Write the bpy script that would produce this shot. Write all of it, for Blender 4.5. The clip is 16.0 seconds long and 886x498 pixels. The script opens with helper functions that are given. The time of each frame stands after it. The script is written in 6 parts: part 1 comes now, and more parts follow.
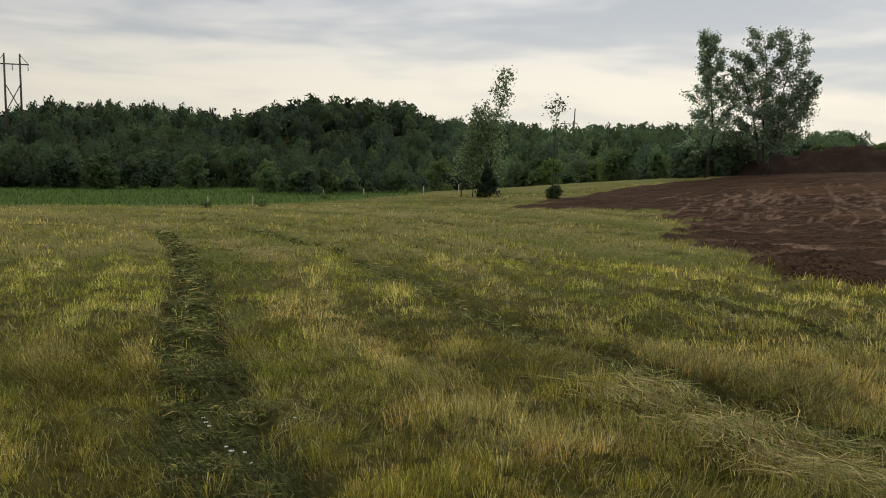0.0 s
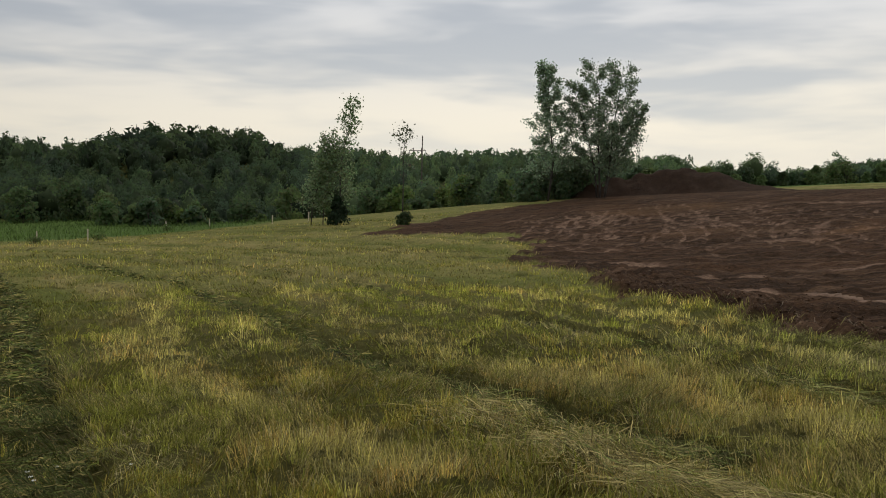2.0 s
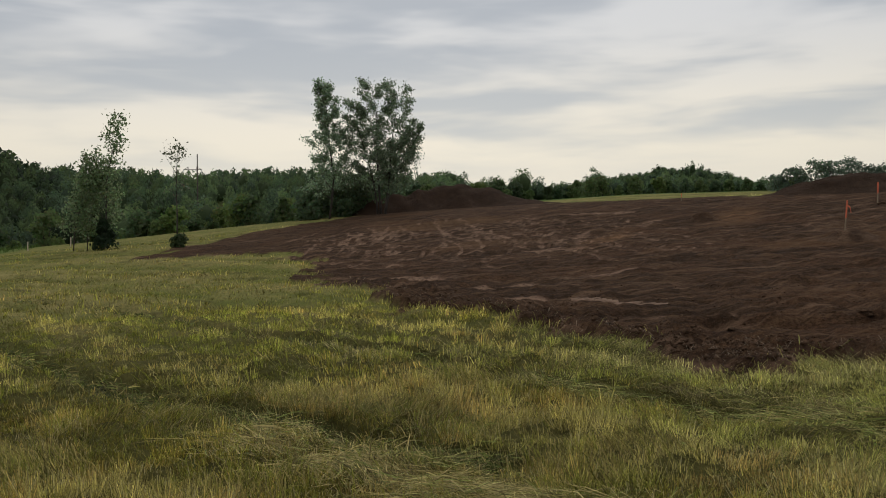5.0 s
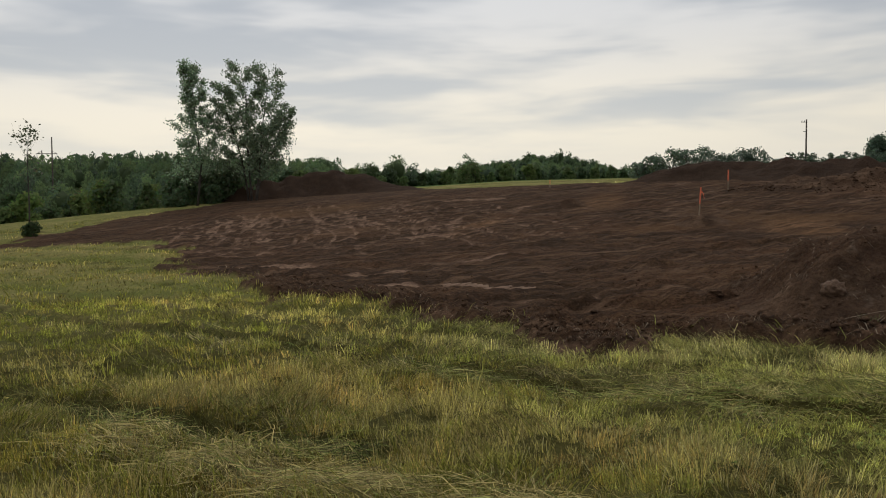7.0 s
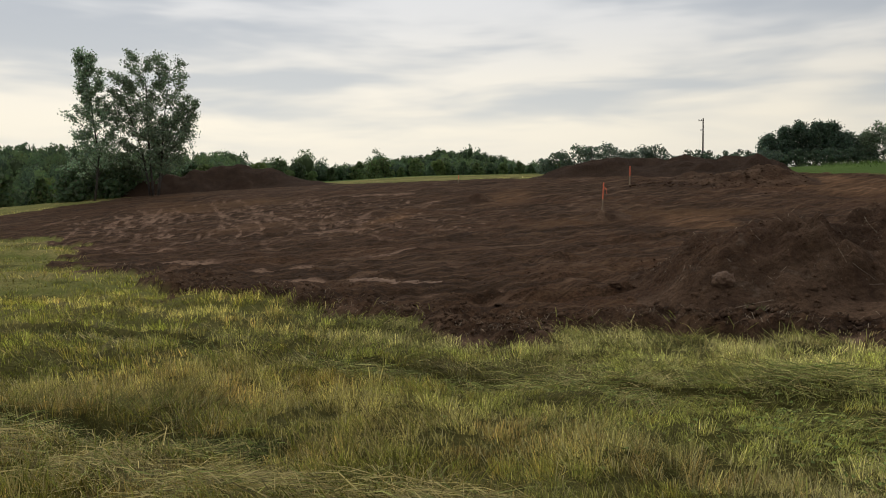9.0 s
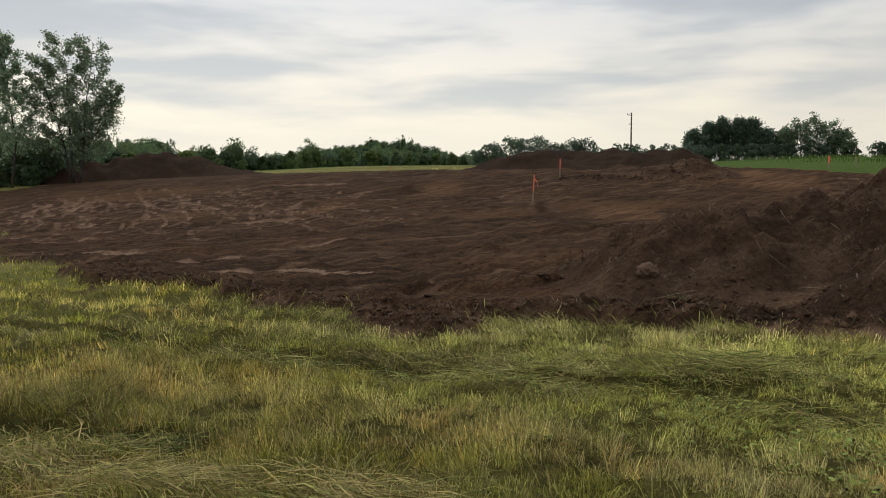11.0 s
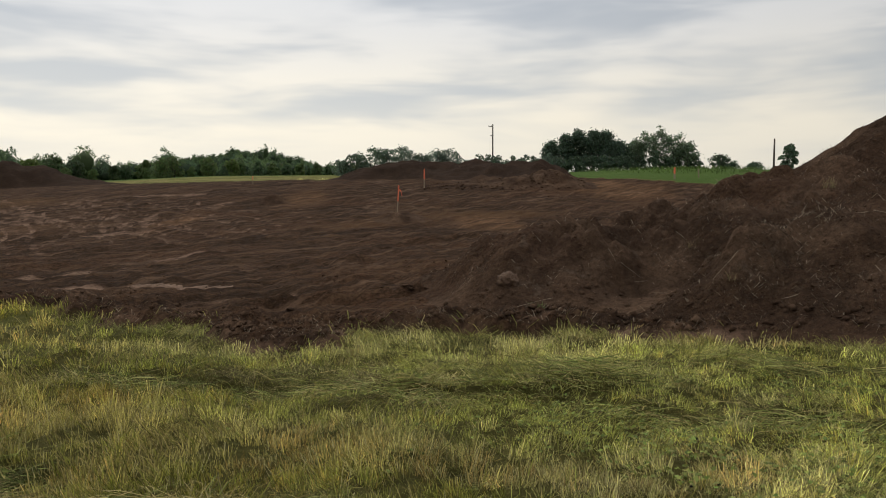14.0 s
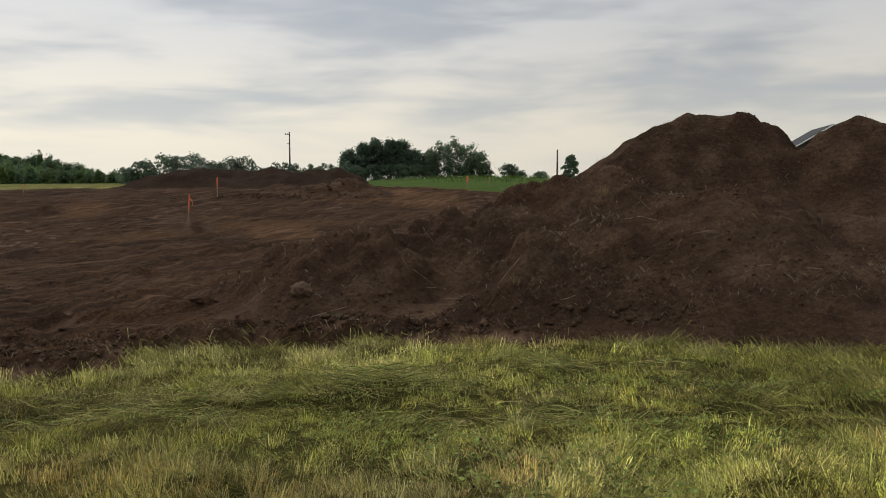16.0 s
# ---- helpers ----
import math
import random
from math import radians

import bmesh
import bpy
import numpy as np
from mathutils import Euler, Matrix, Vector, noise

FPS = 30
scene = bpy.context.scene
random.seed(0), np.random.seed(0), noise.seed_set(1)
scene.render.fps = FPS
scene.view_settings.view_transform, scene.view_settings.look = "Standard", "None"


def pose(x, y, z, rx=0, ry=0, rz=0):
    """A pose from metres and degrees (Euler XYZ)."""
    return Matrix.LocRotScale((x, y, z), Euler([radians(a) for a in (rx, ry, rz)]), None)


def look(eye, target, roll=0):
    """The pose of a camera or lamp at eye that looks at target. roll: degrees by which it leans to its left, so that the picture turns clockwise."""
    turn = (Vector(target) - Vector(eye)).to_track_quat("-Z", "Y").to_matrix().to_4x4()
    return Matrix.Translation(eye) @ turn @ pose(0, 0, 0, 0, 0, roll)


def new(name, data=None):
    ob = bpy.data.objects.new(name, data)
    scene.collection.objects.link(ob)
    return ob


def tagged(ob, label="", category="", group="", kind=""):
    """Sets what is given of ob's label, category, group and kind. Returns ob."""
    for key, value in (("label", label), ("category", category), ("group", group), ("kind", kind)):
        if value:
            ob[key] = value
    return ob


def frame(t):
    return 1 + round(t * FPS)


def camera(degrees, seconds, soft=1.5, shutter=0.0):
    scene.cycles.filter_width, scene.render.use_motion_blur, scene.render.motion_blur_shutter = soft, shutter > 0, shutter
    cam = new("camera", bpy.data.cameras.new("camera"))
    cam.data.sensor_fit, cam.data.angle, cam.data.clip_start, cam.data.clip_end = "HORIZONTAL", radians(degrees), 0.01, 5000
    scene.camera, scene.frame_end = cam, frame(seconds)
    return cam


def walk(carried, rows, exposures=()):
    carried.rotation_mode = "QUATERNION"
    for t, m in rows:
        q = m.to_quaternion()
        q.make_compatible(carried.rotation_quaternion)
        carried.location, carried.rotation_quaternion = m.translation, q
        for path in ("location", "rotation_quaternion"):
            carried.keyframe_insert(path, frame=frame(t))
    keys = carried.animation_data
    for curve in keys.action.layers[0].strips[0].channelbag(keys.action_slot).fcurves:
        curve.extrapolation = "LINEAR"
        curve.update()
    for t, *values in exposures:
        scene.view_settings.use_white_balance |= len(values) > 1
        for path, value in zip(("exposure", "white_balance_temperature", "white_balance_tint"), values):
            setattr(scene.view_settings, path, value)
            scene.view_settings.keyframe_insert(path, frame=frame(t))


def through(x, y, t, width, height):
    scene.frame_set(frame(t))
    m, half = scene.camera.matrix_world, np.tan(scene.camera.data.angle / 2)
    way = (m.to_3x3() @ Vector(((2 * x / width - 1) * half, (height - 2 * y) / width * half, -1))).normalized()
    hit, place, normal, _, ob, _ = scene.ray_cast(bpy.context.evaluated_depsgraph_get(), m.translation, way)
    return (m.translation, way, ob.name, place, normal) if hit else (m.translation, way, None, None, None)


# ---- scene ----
cam = camera(56.8, 16.0, soft=1.0)
PATH = [
    (0.0, 0.0, 0.0, 1.6, 0.51, -6.33, -0.98),
    (0.5, 0.021, -0.021, 1.602, -2.72, -5.78, -0.7),
    (1.0, 0.039, -0.019, 1.602, -5.31, -5.34, -0.8),
    (1.5, 0.041, -0.027, 1.606, -7.58, -5.13, -0.79),
    (2.0, 0.066, -0.018, 1.616, -9.87, -4.37, -0.08),
    (2.5, 0.089, 0.009, 1.608, -12.65, -3.75, -0.48),
    (3.0, 0.102, 0.025, 1.606, -14.99, -3.87, -0.87),
    (3.5, 0.107, 0.009, 1.607, -17.71, -3.9, -0.87),
    (4.0, 0.131, 0.013, 1.61, -20.4, -3.84, -0.17),
    (4.2, 0.140, 0.015, 1.61, -21.33, -3.69, 0.12),
    (6.3, 0.232, 0.031, 1.608, -30.74, -3.58, 0.96),
    (6.5, 0.241, 0.032, 1.608, -31.6, -3.8, 0.75),
    (7.0, 0.255, 0.027, 1.61, -33.69, -4.36, 0.98),
    (7.5, 0.268, 0.014, 1.609, -35.86, -4.51, 0.31),
    (8.0, 0.281, 0.014, 1.607, -37.37, -4.39, 0.26),
    (8.5, 0.299, 0.011, 1.604, -38.43, -4.45, 0.63),
    (9.0, 0.33, -0.007, 1.597, -39.94, -4.79, 0.78),
    (9.2, 0.336, -0.009, 1.597, -40.45, -5.1, 0.88),
    (11.3, 0.373, -0.028, 1.593, -45.34, -5.23, 0.17),
    (11.5, 0.374, -0.029, 1.593, -45.83, -5.06, 0.22),
    (12.0, 0.375, -0.032, 1.6, -46.65, -4.81, -0.1),
    (12.5, 0.386, -0.024, 1.596, -47.55, -4.81, -0.23),
    (13.0, 0.4, -0.024, 1.6, -49.67, -5.27, 0.02),
    (13.5, 0.423, -0.023, 1.603, -52.03, -5.08, 0.16),
    (14.0, 0.424, -0.034, 1.61, -53.96, -4.79, 0.12),
    (14.5, 0.447, -0.049, 1.598, -56.18, -4.61, 0.07),
    (15.0, 0.475, -0.056, 1.605, -59.09, -4.4, 0.31),
    (15.5, 0.496, -0.065, 1.609, -62.03, -4.3, 0.55),
    (15.8, 0.505, -0.085, 1.612, -65.25, -4.12, 0.15),
    (16.0, 0.51, -0.099, 1.614, -67.89, -4.24, 0.16),
]
walk(cam, [(t, pose(x, y, z, 90 + pitch, roll, yaw)) for t, x, y, z, yaw, pitch, roll in PATH], exposures=[(0.0, -0.02), (2.0, -0.10), (4.0, -0.20), (6.5, -0.15), (8.0, -0.04), (10.0, 0.02), (12.0, 0.08), (14.0, 0.05), (16.0, -0.06)])

# ---------------------------------------------------------------- light
SUN_AZ, SUN_EL = 25.0, 38.0


def nodes_of(tree):
    tree.nodes.clear()

    def add(kind, **inputs):
        n = tree.nodes.new(kind)
        for k, v in inputs.items():
            key = int(k[1:]) if k[0] == "i" and k[1:].isdigit() else k.replace("_", " ")
            if isinstance(v, bpy.types.NodeSocket):
                tree.links.new(v, n.inputs[key])
            else:
                n.inputs[key].default_value = v
        return n
    return add


def maths(add, op, a, b=0.0, clamp=False):
    n = add("ShaderNodeMath", i0=a, i1=b)
    n.operation, n.use_clamp = op, clamp
    return n.outputs[0]


def mix(add, fac, a, b):
    n = add("ShaderNodeMix", i0=fac, i6=a, i7=b)
    n.data_type = "RGBA"
    return n.outputs[2]


def span(add, value, lo, hi, out_lo=0.0, out_hi=1.0):
    n = add("ShaderNodeMapRange", i0=value, i1=lo, i2=hi, i3=out_lo, i4=out_hi)
    n.interpolation_type = "SMOOTHSTEP"
    return n.outputs[0]


world = bpy.data.worlds.new("overcast_sky")
scene.world = world
world.use_nodes = True
add = nodes_of(world.node_tree)
sky = add("ShaderNodeTexSky")
sky.sky_type, sky.sun_disc = "NISHITA", False
sky.sun_elevation, sky.sun_rotation = radians(SUN_EL), radians(SUN_AZ)
ways = add("ShaderNodeTexCoord").outputs["Generated"]
split = add("ShaderNodeSeparateXYZ", i0=ways)
up = maths(add, "MAXIMUM", split.outputs[2], 0.0)
turned = add("ShaderNodeMapping", i0=ways)
turned.inputs["Location"].default_value = (3.1, 1.7, 0.4)
turned.inputs["Scale"].default_value = (1.0, 1.0, 5.5)
n1 = add("ShaderNodeTexNoise", Vector=turned.outputs[0], Scale=1.9, Detail=4.0, Roughness=0.5, Distortion=0.5).outputs[0]
n2 = add("ShaderNodeTexNoise", Vector=turned.outputs[0], Scale=5.0, Detail=3.0, Roughness=0.5, Distortion=0.3).outputs[0]
thick = maths(add, "ADD", maths(add, "MULTIPLY", n1, 0.55), maths(add, "MULTIPLY", n2, 0.45))
thick = maths(add, "ADD", thick, span(add, up, 0.05, 0.30, -0.035, 0.035))
thick = span(add, thick, 0.40, 0.60)
high = mix(add, thick, (0.73, 0.73, 0.73, 1), (0.47, 0.50, 0.54, 1))
low = mix(add, thick, (0.97, 0.89, 0.74, 1), (0.62, 0.63, 0.62, 1))
cloud = mix(add, span(add, up, 0.05, 0.22), low, high)
cloud = mix(add, span(add, up, 0.0, 0.10), (0.88, 0.83, 0.72, 1), cloud)
cloud = mix(add, span(add, up, 0.30, 0.85), cloud, mix(add, thick, (1.75, 1.75, 1.75, 1), (1.30, 1.33, 1.38, 1)))
veil = add("ShaderNodeVectorMath", i0=ways, i1=(math.sin(radians(SUN_AZ)) * math.cos(radians(SUN_EL)), math.cos(radians(SUN_AZ)) * math.cos(radians(SUN_EL)), math.sin(radians(SUN_EL))))
veil.operation = "DOT_PRODUCT"
glow = add("ShaderNodeVectorMath", i0=cloud)
glow.operation = "SCALE"
world.node_tree.links.new(span(add, veil.outputs["Value"], 0.45, 0.97, 0.86, 1.10), glow.inputs["Scale"])
clear = add("ShaderNodeVectorMath", i0=sky.outputs[0], i1=(0.08, 0.08, 0.08))
clear.operation = "MULTIPLY"
both = mix(add, 0.93, clear.outputs[0], glow.outputs[0])
back = add("ShaderNodeBackground", Color=both, Strength=1.0)
add("ShaderNodeOutputWorld", Surface=back.outputs[0])

lamp = bpy.data.lights.new("sun", "SUN")
lamp.energy, lamp.angle, lamp.color = 1.1, radians(25), (1.0, 0.95, 0.86)
sun = new("sun", lamp)
a, e = radians(SUN_AZ), radians(SUN_EL)
sun.matrix_world = look((math.sin(a) * math.cos(e) * 50, math.cos(a) * math.cos(e) * 50, math.sin(e) * 50), (0, 0, 0))

# ---------------------------------------------------------------- number helpers
LATTICE = np.random.default_rng(11).random((256, 256))


def vnoise(x, y, seed=0):
    x, y = np.asarray(x, float) + seed * 17.31, np.asarray(y, float) + seed * 9.77
    i, j = np.floor(x).astype(int), np.floor(y).astype(int)
    u, v = x - i, y - j
    u, v = u * u * (3 - 2 * u), v * v * (3 - 2 * v)
    i0, j0, i1, j1 = i & 255, j & 255, (i + 1) & 255, (j + 1) & 255
    top = LATTICE[i0, j0] * (1 - u) + LATTICE[i1, j0] * u
    low_ = LATTICE[i0, j1] * (1 - u) + LATTICE[i1, j1] * u
    return top * (1 - v) + low_ * v


def fbm(x, y, size, octaves=4, seed=0, keep=0.5):
    """Noise about 0, within about 1, of features of that size in metres."""
    s, amp, total = 0.0, 1.0, 0.0
    for k in range(octaves):
        s = s + amp * (vnoise(np.asarray(x) / size, np.asarray(y) / size, seed + k) * 2 - 1)
        total, amp, size = total + amp, amp * keep, size / 2.03
    return s / total * 1.6


def smoothstep(v, lo, hi):
    k = np.clip((np.asarray(v, float) - lo) / (hi - lo), 0, 1)
    return k * k * (3 - 2 * k)


def soft_min(v, c, w):
    return c - w * np.logaddexp(0, (c - v) / w)


def along(points, x, y):
    """Distance from a line of plan points, and the share of the way along it."""
    x, y = np.asarray(x, float), np.asarray(y, float)
    best, where = np.full(x.shape, 1e9), np.zeros(x.shape)
    n = len(points) - 1
    for k in range(n):
        (ax, ay), (bx, by) = points[k], points[k + 1]
        dx, dy = bx - ax, by - ay
        t = np.clip(((x - ax) * dx + (y - ay) * dy) / (dx * dx + dy * dy), 0, 1)
        d = np.hypot(x - ax - t * dx, y - ay - t * dy)
        near = d < best
        best, where = np.where(near, d, best), np.where(near, (k + t) / n, where)
    return best, where


def inside(points, x, y):
    hit = np.zeros(np.shape(x), bool)
    for k in range(len(points)):
        (ax, ay), (bx, by) = points[k], points[k - 1]
        with np.errstate(divide="ignore", invalid="ignore"):
            cross = (bx - ax) * (y - ay) / (by - ay) + ax
        hit ^= ((ay > y) != (by > y)) & (x < cross)
    return hit


def plan(az, r):
    """A plan point by its bearing, clockwise from +y, and its distance."""
    return r * math.sin(radians(az)), r * math.cos(radians(az))


# ---------------------------------------------------------------- the lie of the land
RIDGE_AZ = (-180, -60, -29, -23, -18, -15, -11, -3, 4, 8, 15, 24, 33, 40, 47, 60, 180)
RIDGE_Z = (2, 6, 7.5, 11.5, 10.5, 7.5, 9.0, 9.0, 7.4, 5.6, 6.8, 4.6, 2.8, 3.2, 1.4, 2.2, 2)


def land(x, y):
    x, y = np.asarray(x, float), np.asarray(y, float)
    u = 0.45 * soft_min(x, 70, 10) + 0.55 * soft_min(y, 50, 6)
    z = -0.0384 * soft_min(y, 62, 8) + 3.8 / (1 + np.exp(-(u - 32.5) / 5))
    r, az = np.hypot(x, y), np.degrees(np.arctan2(x, y))
    z = z - 2.2 * smoothstep(r, 74, 92) * (1 - smoothstep(az, 14, 24)) * (1 - smoothstep(r, 110, 160)) * smoothstep(az, -14, -4)
    s = smoothstep(r, 115, 285)
    z = z * (1 - s) + np.interp(az, RIDGE_AZ, RIDGE_Z) * s
    z = z + 4.9 * np.exp(-(((x + 27) / 22) ** 4 + ((y - 200) / 30) ** 4))
    z = z + 0.2 * np.exp(-(((az - 71) / 7) ** 2 + ((r - 76) / 7) ** 2))
    z = z + 0.8 * smoothstep(r, 64, 104) * smoothstep(az, 27, 40) * (1 - smoothstep(az, 48, 54))
    z = z + 5.6 * np.exp(-((az - 41) / 5.0) ** 2) * smoothstep(r, 225, 300)
    return z - 14 * smoothstep(r, 340, 900)


# edge of the graded soil, anticlockwise in plan from its tip
SOIL = [(3.0, 43.2), (5.6, 42.4), (8, 41.4), (10.5, 38.5), (9.1, 32), (6.8, 22.4), (7.7, 19.3), (6.3, 14.3), (7.0, 13.0),
        (6.5, 10.3), (6.7, 8.6), (6.2, 7.6), (6.1, 6.2), (6.5, 6.0), (7.3, 6.7), (8.2, 5.6), (9.0, 4.5), (9.0, 3.0), (9.3, 1.8),
        (9.6, 0.7), (9.9, -0.9), (10.8, -2.5), (12, -8), (22, -16), (44, -6), (53, 13), (54, 22.5), (50, 32), (44, 40.5), (39, 49),
        (38, 61), (30, 70), (24, 67), (12.8, 57.3), (5.8, 49)]


def soil(x, y):
    """1 on bare soil, 0 on grass, with a ragged edge."""
    x, y = np.asarray(x, float), np.asarray(y, float)
    r = np.hypot(x, y)
    wob = np.clip(r / 25, 0.25, 1.0)
    jx = x + wob * 0.9 * fbm(x, y, 1.6, 4, 31)
    jy = y + wob * 0.9 * fbm(x, y, 1.6, 4, 57)
    d, _ = along(SOIL + SOIL[:1], jx, jy)
    d = np.where(inside(SOIL, jx, jy), d, -d)
    return smoothstep(d + 0.22 * fbm(x, y, 0.45, 3, 63), -0.30, 0.42)


# wheel and mower tracks in the hayfield: plan line and half width
TRACKS = [([(-36, 42), (-17, 33.6), (-10.4, 28.9), (-6.7, 20.3), (-4.8, 15), (-3.4, 10.7), (-2.6, 8.3), (-1.95, 6.4), (-1.45, 5), (-1.1, 4.2), (-0.6, 2.8)], 0.35),
          ([(-34, 45), (-16, 37.5), (-8, 31), (-5.1, 25.1), (-3, 20.8), (-1.2, 15.7), (0.1, 11.5), (0.95, 8.8), (1.7, 7), (2.4, 5.7), (2.8, 4.9)], 0.25),
          ([(-30, 50), (-14, 43), (-6, 35), (-1.8, 27), (1, 20.5), (2.5, 14.7), (3.5, 11.5), (4.2, 9.3), (4.5, 7.4), (5, 5.8), (5.6, 4.2), (5.9, 2.4), (6.2, 1.1), (6.9, -1)], 0.22)]
PALE = [([(-7, 24), (-4.9, 20.6), (-2.7, 15.3), (-1.5, 9.5), (-0.5, 7.4), (0.6, 5)], 0.45),
        ([(0.2, 17), (1.2, 11.5), (1.9, 8.8), (2.6, 7.4), (3.33, 5.3), (3.72, 4.36), (4.09, 3.4), (4.46, 2.58), (4.8, 1.8), (5.2, 0.9)], 0.40),
        ([(4.6, 17), (5.3, 12.5), (5.4, 9.5), (5.9, 7.3), (7.3, 5.6), (8.4, 3.8), (8.8, 2)], 0.35)]


def trodden(x, y):
    m = np.zeros(np.shape(x))
    jx, jy = x + 0.09 * fbm(x, y, 0.9, 3, 3), y + 0.09 * fbm(x, y, 0.9, 3, 5)
    for line, half in TRACKS:
        d, _ = along(line, jx, jy)
        m = np.maximum(m, 1 - smoothstep(d, half * 0.85, half * 1.25))
    return m


def swath(x, y):
    """Noise drawn out along the mower's rows, about 0."""
    sides = []
    for line, _ in TRACKS:
        x_, y_ = np.asarray(x, float), np.asarray(y, float)
        best, sign, where = np.full(x_.shape, 1e9), np.ones(x_.shape), np.zeros(x_.shape)
        run = 0.0
        for (ax, ay), (bx, by) in zip(line[:-1], line[1:]):
            dx, dy = bx - ax, by - ay
            ln = math.hypot(dx, dy)
            t = np.clip(((x_ - ax) * dx + (y_ - ay) * dy) / ln ** 2, 0, 1)
            d = np.hypot(x_ - ax - t * dx, y_ - ay - t * dy)
            near = d < best
            best = np.where(near, d, best)
            sign = np.where(near, np.sign((x_ - ax) * dy - (y_ - ay) * dx), sign)
            where = np.where(near, run + t * ln, where)
            run += ln
        sides.append((best * -sign, where))
    (d1, s1), (d2, s2), (d3, s3) = sides
    c = np.where(d1 < 0, d1 / 2.6, np.where(d2 < 0, d1 / (d1 - d2 + 1e-6), np.where(d3 < 0, 1 + d2 / (d2 - d3 + 1e-6), 2 + d3 / 2.6)))
    s = s2
    broad = 0.9 * smoothstep(np.hypot(x, y), 7, 13) * (2 * smoothstep(vnoise(c * 3.2, s * 0.07, 17), 0.3, 0.7) - 1)
    return (vnoise(c * 6.5, s * 0.22, 7) + 0.6 * vnoise(c * 14, s * 0.35, 8)) / 0.8 - 1 + broad * 0.6


def paleness(x, y):
    """0 for green grass, 1 for straw-coloured stubble."""
    x, y = np.asarray(x, float), np.asarray(y, float)
    m = 0.42 + 0.24 * fbm(x, y, 2.6, 4, 71) + 0.27 * fbm(x, y, 0.5, 3, 77)
    jx, jy = x + 0.3 * fbm(x, y, 1.7, 3, 13), y + 0.3 * fbm(x, y, 1.7, 3, 15)
    for line, half in PALE:
        d, _ = along(line, jx, jy)
        m = m + 0.68 * (1 - smoothstep(d, half * 0.5, half * 1.6))
    m = m + 0.34 * swath(jx, jy)
    m = m - 0.10 * smoothstep(np.asarray(x) + 0.25 * np.asarray(y), 5.0, 8.5) * (1 - smoothstep(np.asarray(y), 9, 14))
    return np.clip(m, 0, 1)


def freshness(x, y):
    """1 where the cut grass is young and bright, with clover between."""
    return smoothstep(x - 0.45 * y + 0.7 * fbm(x, y, 1.4, 3, 44), 0.8, 4.2)


def meadow(x, y):
    """1 in the unmown green meadow by the woods."""
    edge = 58 + 0.25 * x + np.where(x > -12, (x + 12) * 1.2, 0) + 1.5 * fbm(x, y, 6, 3, 9)
    mound = (np.hypot(x, y) > 54) & (x > 1.55 * y) & (x > 40)
    return mound * 1.0 + ~mound * smoothstep(y - edge, -1, 1.5) * (1 - smoothstep(x, -6, 2)) * (1 - smoothstep(np.hypot(x, y), 93, 100))


def ochre_soil(x, y):
    """1 where sandy orange subsoil lies bare."""
    out = np.zeros(np.shape(x))
    for (cx, cy), rx, ry in ((plan(64.0, 54), 7.0, 3.5), (plan(67.0, 50), 6.0, 3.0), (plan(57.5, 34), 4.0, 1.6), (plan(45, 46), 5.0, 1.5), (plan(36.5, 38), 5.0, 1.0)):
        u, v = (x - cx) * 0.8 + (y - cy) * 0.6, (y - cy) * 0.8 - (x - cx) * 0.6
        out = np.maximum(out, np.exp(-(u / rx) ** 2 - (v / ry) ** 2))
    return smoothstep(out + 0.35 * fbm(x, y, 3.0, 4, 141), 0.25, 0.8)


# strips that crawler tracks have pressed and smeared: plan line, half width and how pale it dried
STROKES = [([(8.8, 22.9), (9.7, 22.2)], 0.5, 1.0), ([(10.4, 22.5), (11.2, 21.8)], 0.35, 0.9), ([(9.4, 18.2), (12.2, 17.4)], 0.22, 0.9), ([(8.9, 14.9), (9.9, 14.2)], 0.32, 1.0), ([(9.7, 14.0), (10.2, 12.2)], 0.24, 0.7),
           ([(8.7, 11.0), (10.0, 10.4)], 0.36, 1.0), ([(12.5, 18.5), (16.0, 19.5)], 0.25, 0.8), ([(18.0, 29.4), (19.6, 28.6)], 0.5, 1.0)]
pick = np.random.default_rng(91)


def crawler_pass(cx, cy, way, length, bend, half, gauge, pale):
    """The two prints that one pass of a crawler leaves, bent to one side."""
    for side in (-1, 1):
        if pick.random() < 0.25:
            continue
        line, px, py, a = [], cx, cy, way - bend / 2
        for _ in range(5):
            line.append((px - math.sin(a) * side * gauge / 2, py + math.cos(a) * side * gauge / 2))
            px, py, a = px + math.cos(a) * length / 4, py + math.sin(a) * length / 4, a + bend / 4
        STROKES.append((line, half, pale * pick.uniform(0.6, 1.0)))


# where the machine turned about, and its long straight passes over the rest
for _ in range(120):
    a, d = pick.uniform(0, 6.28), 9.5 * math.sqrt(pick.random())
    cx, cy = 19.5 + math.cos(a) * d * 0.8, 36 + math.sin(a) * d * 1.15
    way = -1.95 + 0.05 * (cx - 19) + pick.normal() * 0.22 + (1.1 if pick.random() < 0.2 else 0)
    crawler_pass(cx, cy + 3, way, pick.uniform(4.0, 9.0), pick.normal() * 0.5, pick.uniform(0.06, 0.16), 1.7, pick.uniform(0.5, 1.1))
for _ in range(150):
    cx, cy = pick.uniform(8, 52), pick.uniform(8, 58)
    crawler_pass(cx, cy, 2.55 + pick.normal() * 0.35, pick.uniform(2.0, 9.0), pick.normal() * 0.15, pick.uniform(0.08, 0.24), 1.9, pick.uniform(0.2, 0.8))


